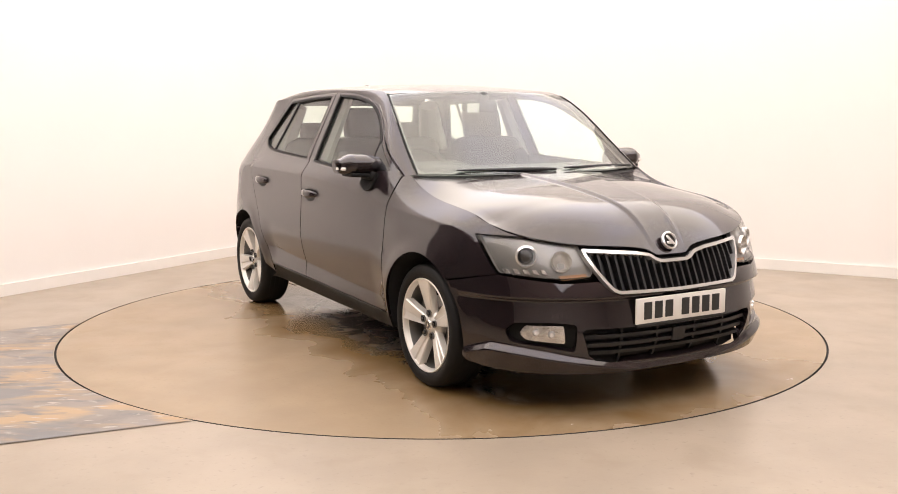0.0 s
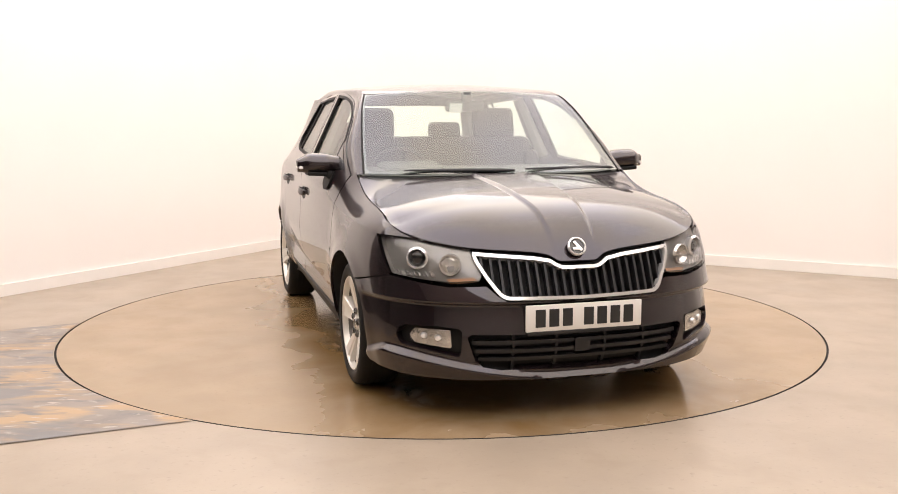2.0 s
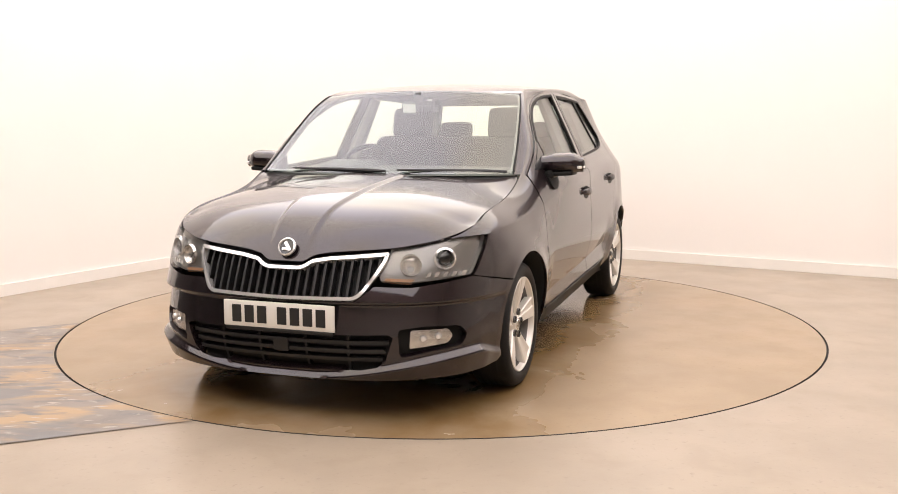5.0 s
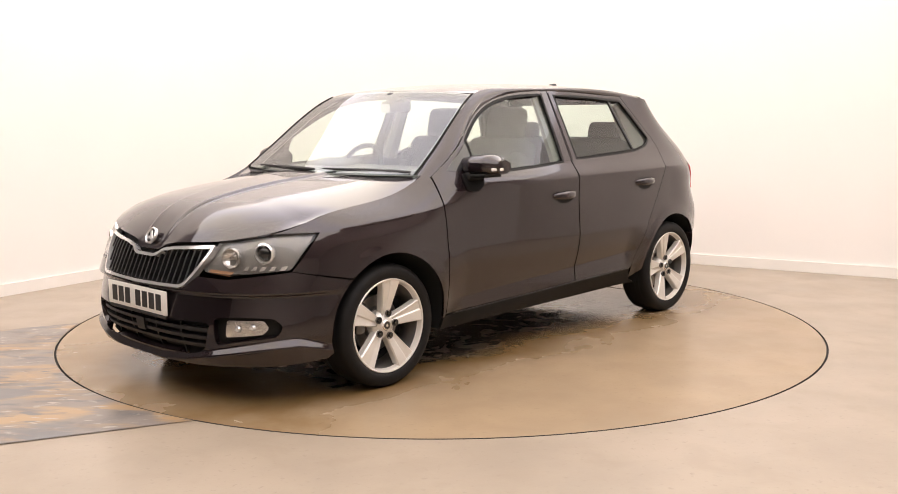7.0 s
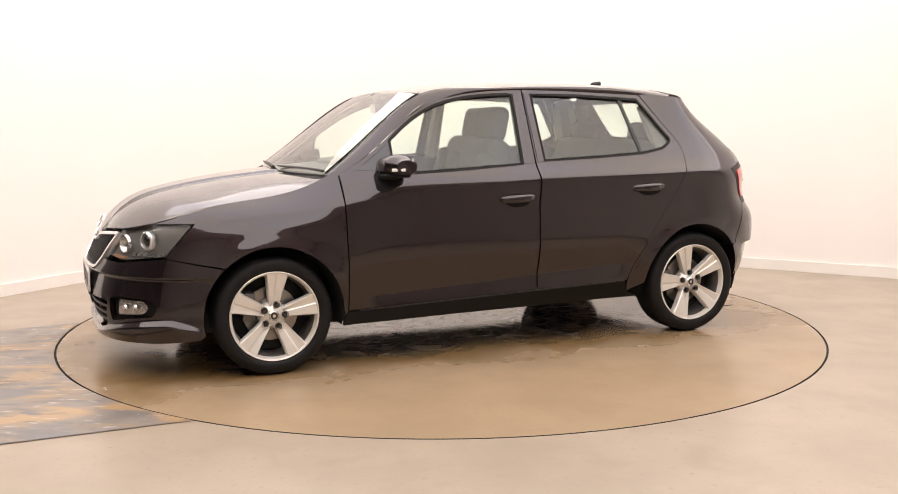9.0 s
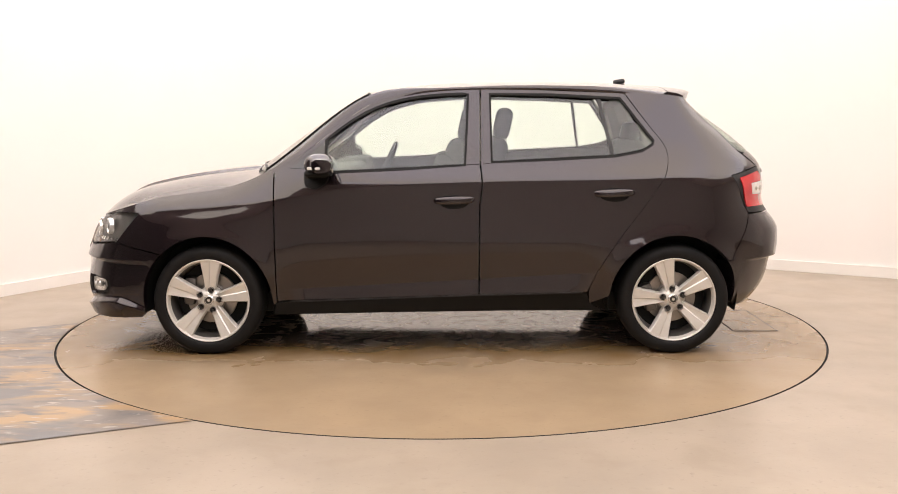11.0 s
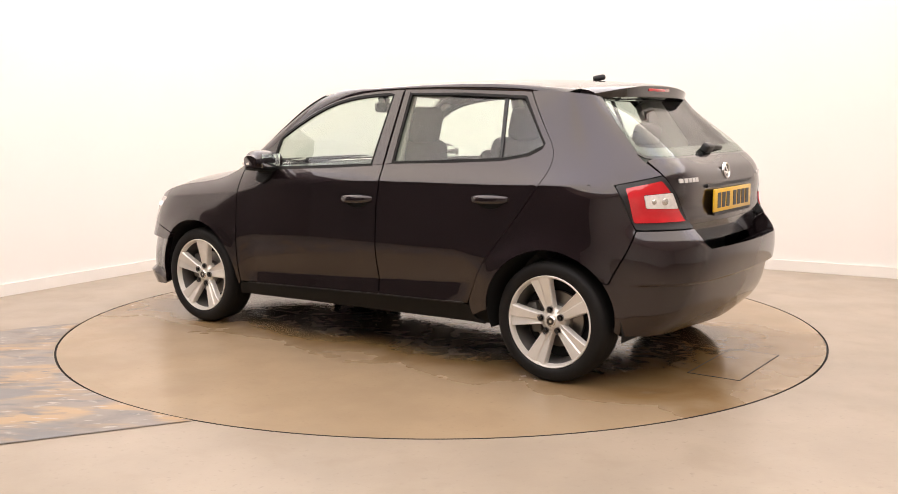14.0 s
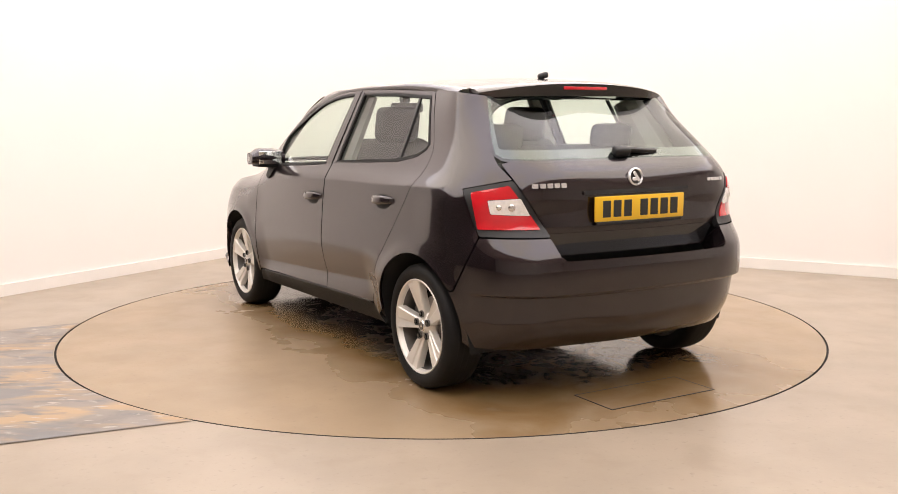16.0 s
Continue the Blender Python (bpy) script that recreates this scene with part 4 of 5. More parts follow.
def door_mirror(car, sgn):
    # shell: a housing swept outwards, flat below and domed above, with a tapered tip
    bm = bmesh.new()
    rows, n = [], 40
    for k in range(19):
        t = k / 18
        y = 0.768 + 0.212 * t
        grow = 0.80 + 0.20 * smooth01(t / 0.35) - 0.55 * smooth01((t - 0.62) / 0.38) ** 1.6
        top, low = 0.056 * grow, 0.048 * (0.86 + 0.14 * grow)
        back, ahead = 0.070 * (0.8 + 0.2 * grow), 0.082 * grow
        cx, cz = 0.622 - 0.012 * t, 1.012 + 0.006 * t
        ring = []
        for i in range(n):
            a = 2 * math.pi * i / n
            ca, sa = math.cos(a), math.sin(a)
            ring.append(bm.verts.new((cx + (ahead if ca > 0 else back) * math.copysign(abs(ca) ** 0.85, ca), sgn * y, cz + (top if sa > 0 else low) * math.copysign(abs(sa) ** (0.9 if sa > 0 else 0.65), sa))))
        rows.append(ring)
    for a, c in zip(rows, rows[1:]):
        for i in range(n):
            bm.faces.new((a[i], a[(i + 1) % n], c[(i + 1) % n], c[i]))
    bm.faces.new(rows[0])
    bm.faces.new(rows[-1])
    shell = part("door_mirror", bm, PAINT, car, "body-coloured door mirror with black base", sharp=70)
    # black arm under the housing, stepping down to a foot on the door's shoulder
    arm = block(0.130, 0.165, 0.022, pose(0.625, sgn * 0.852, 0.964, sgn * 3, 0, 0), 0.008, 3)
    add(arm, block(0.115, 0.09, 0.045, pose(0.640, sgn * 0.795, 0.952, sgn * 20, 0, 0), 0.014, 3))
    part("mirror_base", arm, SILL, shell)
    panel("mirror_foot", rounded([(0.715, 0.978), (0.575, 0.972), (0.590, 0.915), (0.645, 0.882), (0.705, 0.895)], 0.02), SILL, shell, lift=0.012, gap=0, thick=0.02, mirror=sgn < 0)
    part("indicator", block(0.070, 0.016, 0.016, pose(0.638, sgn * 0.970, 0.998, 0, 0, -sgn * 14), 0.005, 2), LAMP_WHITE, shell, "clear indicator lens")
    part("mirror_glass", block(0.006, 0.145, 0.076, pose(0.5505, sgn * 0.866, 1.014, 0, 0, sgn * 2), 0.0025, 2), MIRROR, shell, "silvered mirror glass")


def build_nose_and_tail(car):
    grille = [fy(y, z) for y, z in GRILLE_HALF]
    # bonnet
    half = [(0.912, HOOD_HALF - 0.012)] + [(x, HOOD_HALF) for x in (0.96, 1.1, 1.3, 1.5)] + [(float(x) - 0.004, float(y)) for x, y in zip(_xf[::-1], _ys[::-1])]
    back = run([(1.062, 0.0), (1.052, 0.2), (1.022, 0.42), (0.966, 0.62), (0.912, HOOD_HALF - 0.012)], 5)
    outline = back[:-1] + half
    outline = outline + [(x, -y) for x, y in outline[::-1] if y > 1e-6]
    folds = [[(float(x), side * float(hood_crease(x) + g)) for x in np.linspace(1.05, 1.97, 60)] for side in (1, -1) for g in (-0.007, 0.0, 0.009, 0.018, 0.026)]
    panel("bonnet", outline, PAINT, car, hood, flip=False, step=0.03, gap=0.002, lines=folds)
    # front bumper
    outer = [fy(0.0, 0.506), fy(0.33, 0.510), fy(0.362, 0.530), fy(0.405, 0.570), fy(0.55, 0.565), LAMP_LOW, (1.47, 0.54)] + arc(HUB_X, HUB_Z, ARCH_R, 45, -12, 10) + [(1.60, 0.20), fy(0.72, 0.185), fy(0.45, 0.178), fy(0.0, 0.175)]
    intake = [fy(0.0, 0.368), fy(0.47, 0.372), fy(0.485, 0.36), fy(0.452, 0.262), fy(0.42, 0.236), fy(0.35, 0.222), fy(0.0, 0.210)]
    fog = [fy(0.505, 0.392), fy(0.60, 0.402), fy(0.712, 0.395), fy(0.738, 0.36), fy(0.722, 0.315), fy(0.62, 0.300), fy(0.51, 0.276)]
    holes = (both(intake, U_FRONT), rounded(fog, 0.02), [(2 * U_FRONT - u, z) for u, z in rounded(fog, 0.02)][::-1])
    span = (1.56, 2 * U_FRONT - 1.56)
    ridge = crease_lines(*span, lambda u: RIDGE + 0 * u, (0.007, 0.0, -0.007, -0.014, -0.021), 160) + crease_lines(*span, lip_top, (0.011, 0.004, -0.003, -0.010, -0.017, -0.024, -0.031), 160)
    bumper = panel("front_bumper", both(outer, U_FRONT), PAINT, car, holes=holes, step=0.02, thick=0.035, lines=ridge)
    lower = panel("intake_backing", both(intake, U_FRONT), LINER, bumper, lift=-0.05, gap=-0.015, thick=0)
    for z in (0.335, 0.298, 0.262):
        w = 0.47 - (0.335 - z) * 0.4
        bar = [fy(0.0, z + 0.007), fy(w, z + 0.009), fy(w, z - 0.007), fy(0.0, z - 0.007)]
        panel("intake_slat", both(bar, U_FRONT), BLACK, bumper, lift=-0.02, gap=0, thick=0.03)
    for y in (-0.3, -0.11, 0.11, 0.3):
        u = fy(abs(y), 0.3)[0]
        u = u if y > 0 else 2 * U_FRONT - u
        panel("intake_post", [(u - 0.006, 0.215), (u + 0.006, 0.215), (u + 0.006, 0.365), (u - 0.006, 0.365)], BLACK, bumper, lift=-0.03, gap=0, thick=0.02)
    sensor = [fy(0.0, 0.345), fy(0.035, 0.343), fy(0.033, 0.285), fy(0.0, 0.283)]
    panel("radar_cover", both(sensor, U_FRONT), BLACK, bumper, lift=-0.012, gap=0, thick=0.02)
    # radiator grille
    full = rounded(both(grille, U_FRONT), 0.012, 3)
    frame_ob = panel("radiator_grille", full, CHROME, car, holes=(shrunk(full, 0.0135),), gap=0, lift=0.008, thick=0.03, step=0.02, label="black ribbed grille in a chrome frame")
    panel("grille_backing", full, LINER, frame_ob, lift=-0.05, gap=0.0, thick=0)
    top = hermite([p[0] for p in GRILLE_HALF[:6]], [p[1] for p in GRILLE_HALF[:6]])
    low = hermite([0, 0.325, 0.35, 0.37, 0.41, 0.438], [0.51, 0.516, 0.526, 0.548, 0.61, 0.668])
    for k in range(-11, 12):
        y = k * 0.0375
        a, c = float(top(abs(y))) - 0.012, float(low(abs(y))) + 0.012
        if a - c < 0.02:
            continue
        ut, ul = fy(abs(y), a)[0], fy(abs(y), c)[0]
        s = (lambda u: u) if y >= 0 else (lambda u: 2 * U_FRONT - u)
        w = 0.0055
        panel("slat", [(s(ut) - w, a), (s(ut) + w, a), (s(ul) + w, c), (s(ul) - w, c)], BLACK, frame_ob, lift=-0.006, gap=0, thick=0.035, step=0.05)
    # badges
    badge(car, (1.960, 0, 0.712), 90, 0.041, 28)
    badge(car, (-1.766, 0, 0.985), -90, 0.041, 8)
    # plates carry bars in place of the characters
    number_plate(car, (2.052, 0, 0.437), 0, PLATE_WHITE)
    number_plate(car, (-1.808, 0, 0.852), 180, PLATE_YELLOW)
    # tail
    glass = [by(0.0, 1.070), by(0.58, 1.072), by(0.615, 1.076), by(0.626, 1.095), by(0.573, 1.22), by(0.511, 1.346), by(0.50, 1.353), by(0.0, 1.358)]
    full = both(glass[::-1], U_BACK)
    lid = [by(0.0, 1.062), by(0.60, 1.064), by(0.630, 1.052), by(0.617, 0.988), by(0.56, 0.88), by(0.497, 0.776), by(0.47, 0.675), by(0.45, 0.655), by(0.0, 0.655)]
    gate = panel("tailgate", both(lid[::-1], U_BACK), PAINT, car, tail_lid, step=0.025)
    panel("rear_window", full, GLASS, gate, lift=0.0, gap=0.0, thick=0, step=0.05)
    border = [(u, z + 0.012) for u, z in shrunk(full, 0.026)]
    panel("window_border", shrunk(full, -0.012), GLOSS_BLACK, gate, holes=(rounded(border, 0.05),), lift=-0.004, gap=0.0, thick=0.006)
    grip = [by(0.0, 0.935), by(0.30, 0.935), by(0.30, 0.918), by(0.0, 0.918)]
    panel("boot_grip", both(grip[::-1], U_BACK), BLACK, gate, lift=0.012, gap=0, thick=0.03)
    # black sheet on the lid paints in the shade under the overhang
    recess = [by(0.0, 0.752), by(0.490, 0.756), by(0.455, 0.668), by(0.0, 0.662)]
    panel("loading_edge_shade", both(recess[::-1], U_BACK), GLOSS_BLACK, gate, tail_lid, lift=0.004, gap=0, thick=0.008)
    for k in range(5):
        y0 = 0.555 - k * 0.034
        panel("maker_mark", rounded([by(y0, 0.972), by(y0 - 0.026, 0.972), by(y0 - 0.026, 0.952), by(y0, 0.952)], 0.004), CHROME, gate, lift=0.006, gap=0, thick=0.006)
        y1 = -0.44 - k * 0.024
        uu = [(2 * U_BACK - by(-y, z)[0], z) for y, z in ((y1, 0.968), (y1 - 0.018, 0.968), (y1 - 0.018, 0.953), (y1, 0.953))]
        panel("model_mark", rounded(uu, 0.003), CHROME, gate, lift=0.006, gap=0, thick=0.006)
    arm = block(0.045, 0.09, 0.045, pose(-1.672, 0.0, 1.098, 0, -30, 0), 0.014, 3)
    add(arm, block(0.022, 0.20, 0.026, pose(-1.662, -0.12, 1.098, 4, -30, 0), 0.008, 2))
    add(arm, tube([(-1.655, -0.10, 1.092), (-1.64, -0.32, 1.096)], 0.006, 6))
    part("rear_wiper", arm, BLACK, gate)
    # rear bumper
    outer = [by(0.0, 0.650), by(0.455, 0.650), by(0.48, 0.668), by(0.494, 0.741), (-1.674, 0.741), (-1.54, 0.50)] + arc(-HUB_X, HUB_Z, ARCH_R, 143, 183, 8) + [(-1.62, 0.250), by(0.62, 0.240), by(0.3, 0.240), by(0.0, 0.242)]
    bumper = panel("rear_bumper", both(outer[::-1], U_BACK), PAINT, car, step=0.025, thick=0.13, lines=crease_lines(-1.62, 2 * U_BACK + 1.62, lambda u: RIDGE + 0 * u, (0.0, 0.007, -0.006, -0.012, -0.019), 160))


def badge(car, at, heading, r, lean):
    m = pose(*at) @ pose(0, 0, 0, 0, 0, heading - 180) @ pose(0, 0, 0, lean, 0, 0)
    root = part("badge", lathe([(r, 0), (r, 0.010), (r - 0.006, 0.014), (r - 0.009, 0.010), (r - 0.009, 0)], 36, m), CHROME, car, "round chrome badge")
    part("badge_field", lathe([(0, 0.007), (r - 0.008, 0.006), (r - 0.008, 0)], 32, m), GLOSS_BLACK, root)
    bm = block(0.016, 0.005, 0.052, m @ pose(-0.004, 0.009, 0.002, 0, 35, 0), 0.003, 1)
    add(bm, block(0.030, 0.005, 0.014, m @ pose(0.006, 0.009, -0.010, 0, 0, 0), 0.003, 1))
    part("badge_emblem", bm, CHROME, root)


def number_plate(car, at, rz, mat):
    m = pose(*at) @ pose(0, 0, 0, 0, 0, rz)
    root = part("number_plate", block(0.010, 0.52, 0.111, m, 0.004, 2), mat, car, "number plate with dark bars")
    part("plate_holder", block(0.012, 0.50, 0.016, m @ pose(-0.001, 0, -0.063), 0.003, 1), BLACK, root)
    for k in range(7):
        y = 0.198 - k * 0.060 - (0.034 if k > 3 else 0)
        part("plate_bar", block(0.003, 0.044, 0.074, m @ pose(0.0055, y, 0), 0.001, 1), INK, root)


def build_top(car):
    panel("roof", [(0.0, -1.0), (1.0, -1.0), (1.0, 1.0), (0.0, 1.0)], PAINT, car, roof, gap=0.0, thick=0, step=0.05, flip=False)
    ws = [(-0.985, 0.005), (0.985, 0.005), (0.985, 0.99), (-0.985, 0.99)]
    screen = panel("windscreen", ws, GLASS_CLEAR, car, windscreen, gap=0, thick=0, step=0.06, flip=False, lift=0.004)
    panel("screen_border", [(-0.985, 0.0), (0.985, 0.0), (0.985, 0.995), (-0.985, 0.995)], GLOSS_BLACK, screen, windscreen, holes=(rounded([(-0.968, 0.028), (0.968, 0.028), (0.968, 0.982), (-0.968, 0.982)], 0.05),), gap=0, thick=0, flip=False)
    panel("cowl", [(-1.0, -0.09), (1.0, -0.09), (1.0, 0.01), (-1.0, 0.01)], BLACK, car, lambda s, t, lift=0: windscreen(s, np.clip(t, 0, 1), -0.012) + np.stack([-1.2 * np.minimum(t, 0), 0 * t, 0.85 * np.minimum(t, 0)], 1), gap=0, thick=0, flip=False)
    for y0, y1, x0, x1 in ((-0.50, 0.06, 0.985, 1.05), (0.12, 0.66, 1.04, 0.93)):
        pts = [(x0 + (x1 - x0) * t, y0 + (y1 - y0) * t, 0.992 - 0.006 * t) for t in np.linspace(0, 1, 7)]
        w = tube(pts, [0.004, 0.006, 0.008, 0.010, 0.010, 0.010, 0.007], 8)
        part("windscreen_wiper", w, BLACK, car)
    # roof spoiler
    bm = bmesh.new()
    rows, FACE_EDGE = [], []
    for k in range(25):
        s = -1 + 2 * k / 24
        y = 0.548 * s
        back = -1.405 + 0.085 * abs(s) ** 4
        ztop = float(roof(np.array([1.0]), np.array([min(1, abs(s))]))[0][2])
        prof = [(-1.238, ztop + 0.001), ((back - 1.238) / 2, ztop - 0.005), (back + 0.012, ztop - 0.016), (back, ztop - 0.022), (back + 0.012, 1.352 - 0.012 * abs(s) ** 3), ((back - 1.238) / 2, 1.340), (-1.238, 1.335)]
        rows.append([bm.verts.new((x, y, z)) for x, z in prof])
        FACE_EDGE.append(((prof[3][0], y, prof[3][1]), (prof[4][0], y, prof[4][1])))
    for a, c in zip(rows, rows[1:]):
        for i in range(7):
            bm.faces.new((a[i], a[(i + 1) % 7], c[(i + 1) % 7], c[i]))
    bm.faces.new(rows[0])
    bm.faces.new(rows[-1])
    sp = part("roof_spoiler", bm, PAINT, car, sharp=35)
    # rear face is body paint turned from the light; its shade is coloured black
    face = bmesh.new()
    edge = [[face.verts.new((v[0] - 0.0025, v[1] * 0.985, v[2])) for v in (a, c)] for a, c in FACE_EDGE]
    for a, c in zip(edge, edge[1:]):
        face.faces.new((a[0], c[0], c[1], a[1]))
    part("spoiler_face_shade", face, GLOSS_BLACK, sp)
    part("brake_light", block(0.012, 0.26, 0.016, pose(-1.401, 0, 1.388), 0.004, 2), LAMP_RED, sp, "slim red brake light")
    bm = block(0.07, 0.03, 0.03, pose(-1.06, 0, 1.460, 0, 8, 0), 0.012, 3)
    part("aerial", bm, BLACK, car)


def build_wheel():
    """A tyre on a five-spoke alloy rim; the outer face looks along +y."""
    root = new("wheel")
    R = 0.292
    tyre = [(0.205, 0.045), (0.222, 0.088), (0.235, 0.097), (0.262, 0.099), (0.280, 0.090), (0.289, 0.074), (R, 0.045), (R, -0.045), (0.289, -0.078), (0.275, -0.092), (0.235, -0.096), (0.205, -0.06)]
    bm = lathe(tyre, 72, Matrix(), closed=True)
    part("tyre", bm, RUBBER, root, "black rubber tyre", sharp=60)
    for y in (-0.045, -0.015, 0.015, 0.045):
        part("tread_groove", lathe([(R + 0.0006, y - 0.004), (R + 0.0012, y), (R + 0.0006, y + 0.004)], 72), LINER, root)
    rim = part("rim", lathe([(0.220, 0.082), (0.2225, 0.090), (0.219, 0.093), (0.213, 0.090), (0.208, 0.078), (0.204, 0.066)], 72), ALLOY, root, "silver alloy rim")
    # barrel in darker alloy: the shade behind the spokes put into its colour
    part("rim_barrel", lathe([(0.204, 0.066), (0.196, 0.03), (0.190, -0.06), (0.205, -0.085), (0.215, -0.085)], 72), ALLOY_DARK, rim, "inner barrel darkened as in shade")
    part("hub", lathe([(0.0, 0.070), (0.028, 0.070), (0.034, 0.066), (0.062, 0.052), (0.070, 0.035), (0.070, 0.0)], 40), ALLOY, rim)
    part("brake_disc", lathe([(0.0, 0.012), (0.075, 0.012), (0.08, -0.005), (0.135, -0.005), (0.135, -0.025), (0.0, -0.025)], 40), DISC_STEEL, root)
    part("brake_drum_back", lathe([(0.0, -0.03), (0.188, -0.03)], 40), LINER, root)
    part("caliper", block(0.06, 0.07, 0.15, pose(0.115, -0.01, 0.03), 0.015, 2), ALLOY_DARK, root)
    # one spoke: wide at the rim, a ridge down the middle, sloping flanks
    def spoke():
        bm = bmesh.new()
        rows = []
        for r, w, y in ((0.030, 0.021, 0.060), (0.075, 0.028, 0.066), (0.13, 0.038, 0.077), (0.18, 0.048, 0.086), (0.213, 0.056, 0.090)):
            prof = [(-w - 0.004, y - 0.035), (-w, y - 0.006), (-w + 0.005, y), (0.001, y - 0.002), (0.007, y - 0.007), (w * 0.55, y - 0.006), (w - 0.004, y - 0.001), (w, y - 0.006), (w + 0.004, y - 0.035)]
            rows.append([bm.verts.new((x, yy, r)) for x, yy in prof])
        for a, c in zip(rows, rows[1:]):
            for i in range(8):
                bm.faces.new((a[i], a[i + 1], c[i + 1], c[i]))
        return bm
    for k in range(5):
        turn = Matrix.Rotation(radians(72 * k), 4, "Y")
        bm = spoke()
        bmesh.ops.transform(bm, matrix=turn, verts=bm.verts)
        part("spoke", bm, ALLOY, rim, sharp=25)
        m = Matrix.Rotation(radians(72 * k - 9), 4, "Y") @ pose(0, 0.014, 0.056)
        part("bolt_well", lathe([(0.0165, 0.060), (0.0165, 0.050), (0.0, 0.050)], 20, m), ALLOY_DARK, rim)
        part("wheel_bolt", lathe([(0, 0.064), (0.009, 0.064), (0.0105, 0.061), (0.0105, 0.05)], 6, m), GLOSS_BLACK, rim)
    part("centre_cap", lathe([(0, 0.076), (0.022, 0.075), (0.027, 0.070)], 32), SATIN, rim)
    part("cap_emblem", lathe([(0.008, 0.077), (0.018, 0.077), (0.018, 0.0755), (0.008, 0.0755)], 24), GLOSS_BLACK, rim)
    return root


def build_cabin(car):
    # floor pan and dark lower shell
    pan = block(3.0, 1.30, 0.12, pose(0.10, 0, 0.255), 0.03, 2)
    part("floor_pan", pan, LINER, car)
    part("engine_bay_block", block(0.80, 0.98, 0.36, pose(1.42, 0, 0.50), 0.05, 2), LINER, car)
    part("boot_floor", block(0.70, 0.96, 0.34, pose(-1.27, 0, 0.48), 0.04, 2), LINER, car)
    for s in (1, -1):
        inner = [(0.84, 0.30), (0.84, 0.90), (0.60, 0.972), (-0.2, 1.0), (-1.10, 1.055), (-1.20, 1.02), (-0.80, 0.45), (-0.77, 0.33)]
        panel("door_lining", inner, TRIM, car, lift=-0.065, gap=0, thick=0, mirror=s < 0)
    part("parcel_shelf", block(0.46, 1.12, 0.03, pose(-1.34, 0, 1.02), 0.01, 2), TRIM, car)
    # dashboard
    dash = block(0.48, 1.30, 0.14, pose(0.70, 0, 0.905, 0, 4, 0), 0.05, 4)
    add(dash, block(0.22, 1.28, 0.30, pose(0.56, 0, 0.78, 0, -14, 0), 0.05, 3))
    dash = part("dashboard", dash, TRIM, car)
    part("instrument_hood", block(0.20, 0.34, 0.07, pose(0.56, -0.36, 0.975, 0, 6, 0), 0.03, 3), TRIM, dash)
    part("centre_console", block(0.75, 0.22, 0.30, pose(0.22, 0, 0.50), 0.04, 2), TRIM, car)
    # steering wheel on the right-hand side
    m = pose(0.37, -0.36, 0.92) @ pose(0, 0, 0, 0, -24, 0) @ pose(0, 0, 0, 0, 0, 90)
    ring = [m @ Vector((0.183 * math.cos(a), 0, 0.183 * math.sin(a))) for a in np.linspace(0, 2 * math.pi, 41)]
    wheel = part("steering_wheel", tube(ring, 0.0145, 8), BLACK, car, "black three-spoke steering wheel")
    hubm = block(0.13, 0.05, 0.11, m, 0.025, 3)
    for a in (0, 180, 270):
        add(hubm, block(0.14, 0.02, 0.035, m @ pose(0, 0, 0, 0, -a, 0) @ pose(0.11, 0, 0), 0.006, 1))
    part("steering_hub", hubm, BLACK, wheel)
    # seats
    for y, dx in ((0.36, 0.23), (-0.36, 0.0)):
        seat = part("front_seat", block(0.50, 0.50, 0.17, pose(0.02 + dx, y, 0.56, 0, -8, 0), 0.06, 4), FABRIC, car, "dark fabric front seat")
        back = block(0.15, 0.46, 0.60, pose(-0.27 + dx, y, 0.84, 0, -16, 0), 0.06, 4)
        for s in (1, -1):
            add(back, block(0.20, 0.09, 0.50, pose(-0.235 + dx, y + s * 0.20, 0.80, 0, -16, s * 10), 0.04, 3))
        part("backrest", back, FABRIC, seat)
        part("headrest", block(0.10, 0.265, 0.20, pose(-0.385 + dx, y, 1.213, 0, -12, 0), 0.045, 4), FABRIC, seat)
        for s in (1, -1):
            part("headrest_post", tube([(-0.365 + dx, y + s * 0.06, 1.08), (-0.385 + dx, y + s * 0.06, 1.18)], 0.006, 6), CHROME, seat)
    bench = part("rear_bench", block(0.48, 1.20, 0.18, pose(-0.82, 0, 0.58, 0, -8, 0), 0.06, 3), FABRIC, car, "dark fabric rear bench")
    part("backrest", block(0.15, 1.20, 0.58, pose(-1.10, 0, 0.83, 0, -18, 0), 0.05, 3), FABRIC, bench)
    for y in (0.34, -0.34):
        part("headrest", block(0.09, 0.24, 0.13, pose(-1.19, y, 1.155, 0, -12, 0), 0.04, 3), FABRIC, bench)
    # headlining, pillars and mirror
    panel("headlining", [(0.008, -0.94), (0.98, -0.94), (0.98, 0.94), (0.008, 0.94)], HEADLINING, car, roof, lift=-0.014, gap=0, thick=0, flip=False)
    for s in (1, -1):
        a = [(x - 0.03, s * (y - 0.015), z - 0.022) for x, y, z in EDGE[:N_SCREEN + 1]]
        c = [(x - 0.05, s * (y + 0.03), z - 0.03) for x, y, z in EDGE[:N_SCREEN + 1]]
        strip("pillar_lining", a, c, HEADLINING, car, 0.004, 3)
        p0, p1 = skin(-0.205, 1.0, -0.085)[0], skin(-0.205, 1.37, -0.075)[0]
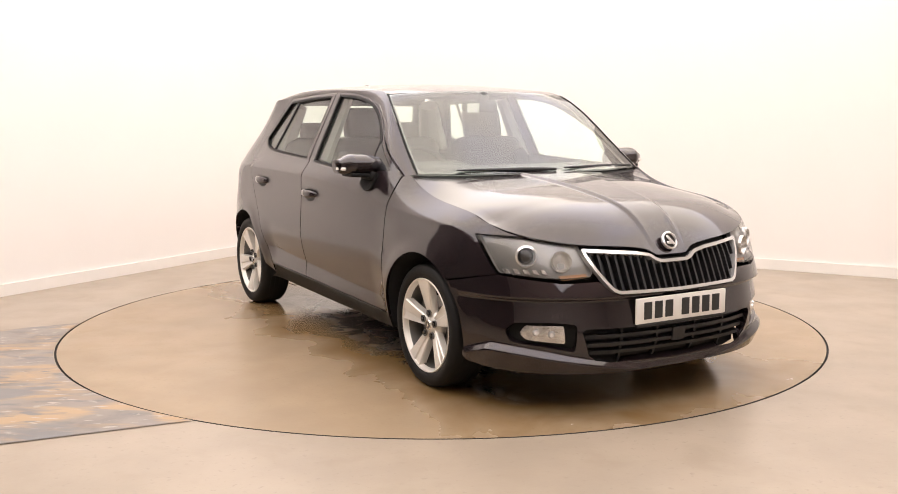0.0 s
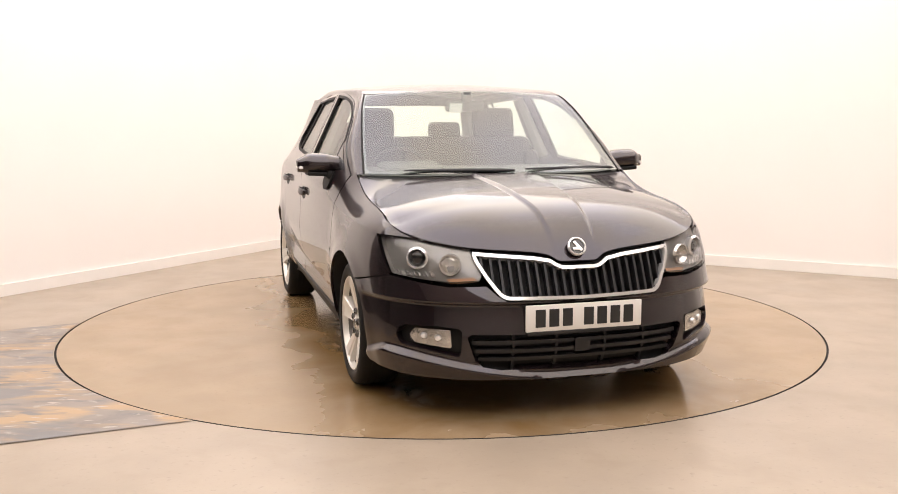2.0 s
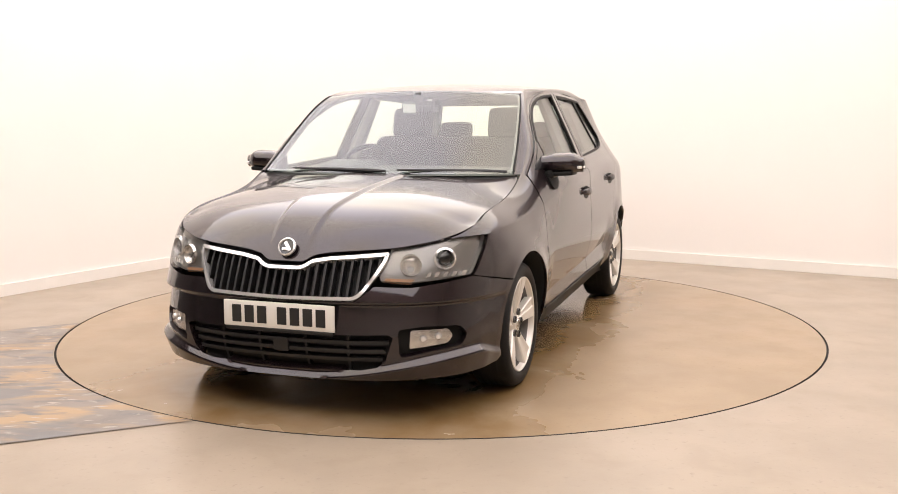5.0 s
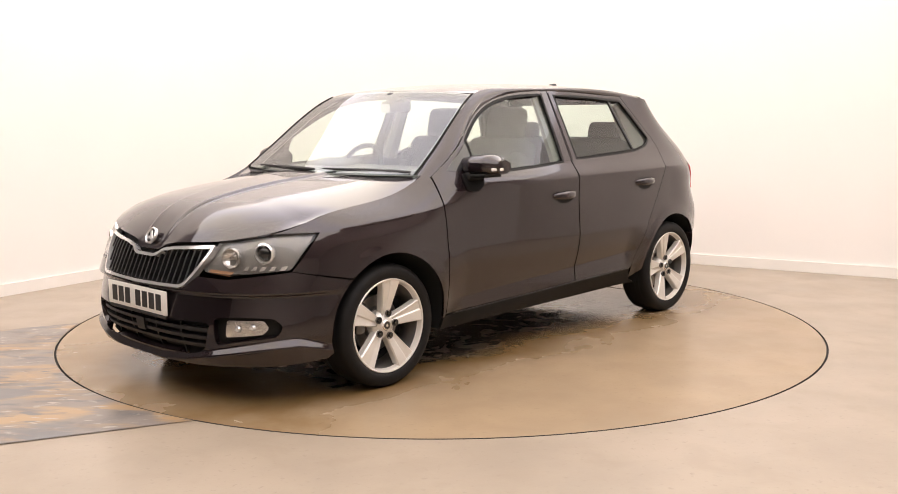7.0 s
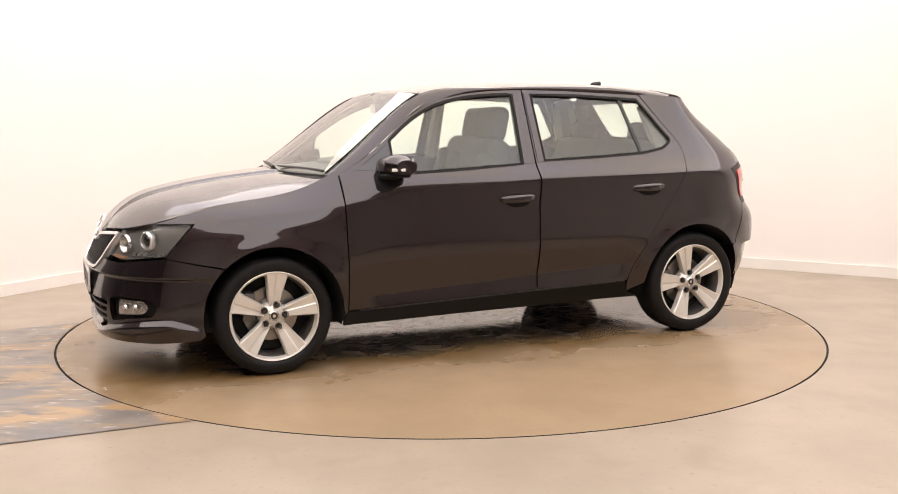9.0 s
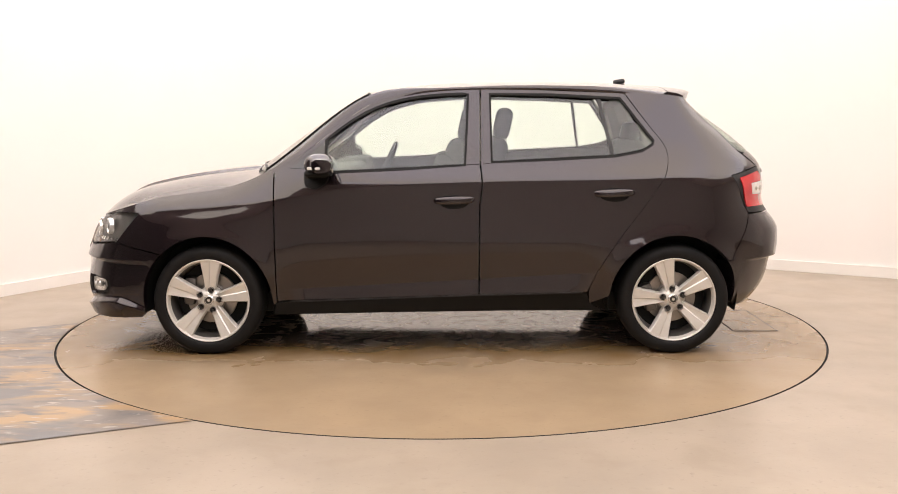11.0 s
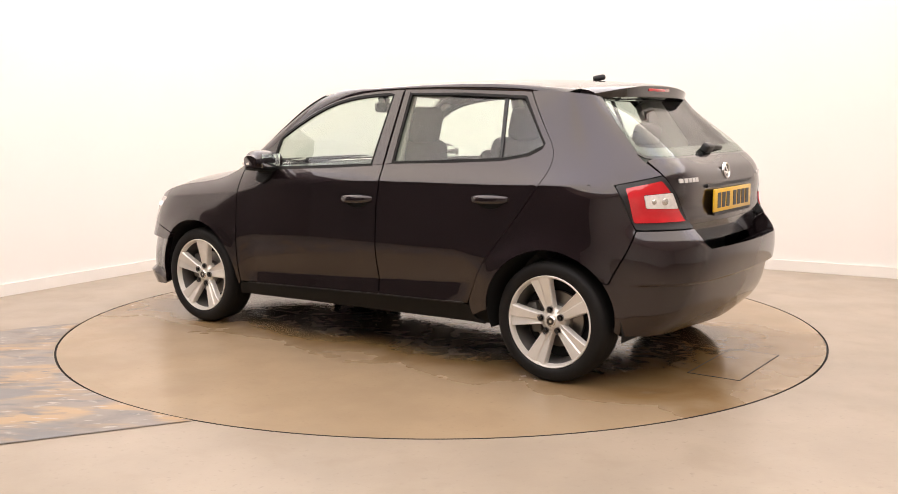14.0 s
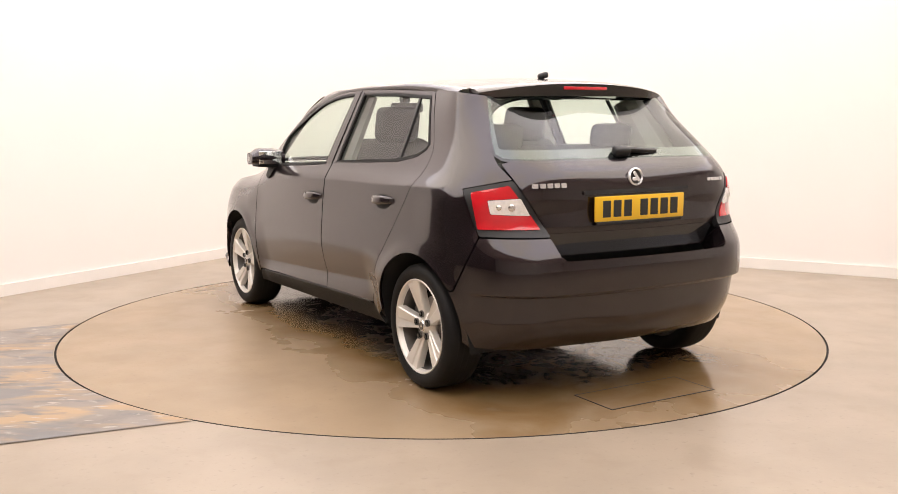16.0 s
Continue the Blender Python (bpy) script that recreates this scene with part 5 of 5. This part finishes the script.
        part("pillar_lining", tube([(p0[0], s * p0[1], p0[2]), (p1[0], s * p1[1], p1[2])], [0.05, 0.035], 8), HEADLINING, car)
        q0, q1 = skin(-1.36, 1.05, -0.15)[0], skin(-1.20, 1.34, -0.11)[0]
        part("pillar_lining", tube([(q0[0], s * q0[1], q0[2]), (q1[0], s * q1[1], q1[2])], [0.11, 0.07], 8), HEADLINING, car)
    mirror = part("cabin_mirror", block(0.035, 0.23, 0.062, pose(0.40, 0, 1.315, 0, 6, 0), 0.018, 3), BLACK, car)
    part("mirror_stem", block(0.05, 0.06, 0.05, pose(0.43, 0, 1.365, 0, 30, 0), 0.012, 2), BLACK, mirror)
    part("paper_tag", block(0.003, 0.075, 0.05, pose(0.425, -0.06, 1.305, 0, 6, 0), 0.0), PAPER, mirror, "white paper tag")


def build_car():
    car = new("car")
    tagged(car, "dark aubergine five-door hatchback with silver alloy wheels on turntable", "car")
    build_top(car)
    build_nose_and_tail(car)
    for mir in (False, True):
        build_side(car, mir)
    build_cabin(car)
    wheel = build_wheel()
    wheel.parent = car
    spots = [(HUB_X, 0.735, 0, -5), (-HUB_X, 0.735, 0, 15), (HUB_X, -0.735, 180, 5), (-HUB_X, -0.735, 180, 30)]
    for i, (x, y, rz, ry) in enumerate(spots):
        m = pose(x, y, HUB_Z, 0, 0, rz) @ Matrix.Rotation(radians(ry), 4, "Y")
        if i == 0:
            wheel.matrix_basis = m
        else:
            copy_thing(wheel, m).parent = car
    return car


build_room()
turntable = build_turntable()
build_ceiling_light()
car = build_car()

# the turntable's heading, second by second: it starts slowly and then turns evenly
HEADINGS = [(0.0, -60.15), (0.5, -61.25), (1.0, -64.02), (1.5, -68.10), (2.0, -73.95), (2.5, -79.95), (3.0, -86.05), (3.5, -92.0), (4.0, -98.1), (4.5, -104.05),
            (5.5, -116.1), (6.5, -128.0), (7.0, -133.95), (7.5, -139.85), (8.0, -145.75), (8.5, -151.6), (9.0, -157.5), (10.0, -169.1), (11.0, -180.65), (11.5, -186.45),
            (12.0, -192.4), (12.5, -198.2), (13.0, -204.15), (13.5, -210.0), (14.0, -216.0), (14.5, -221.95), (15.0, -227.9), (15.5, -233.8), (16.0, -239.85)]


def motions():
    walk(turntable, [(t, pose(0, 0, 0, 0, 0, a)) for t, a in HEADINGS])
    walk(car, [(t, pose(0, 0, 0, 0, 0, a) @ pose(-0.001, 0.022, 0)) for t, a in HEADINGS])


motions()
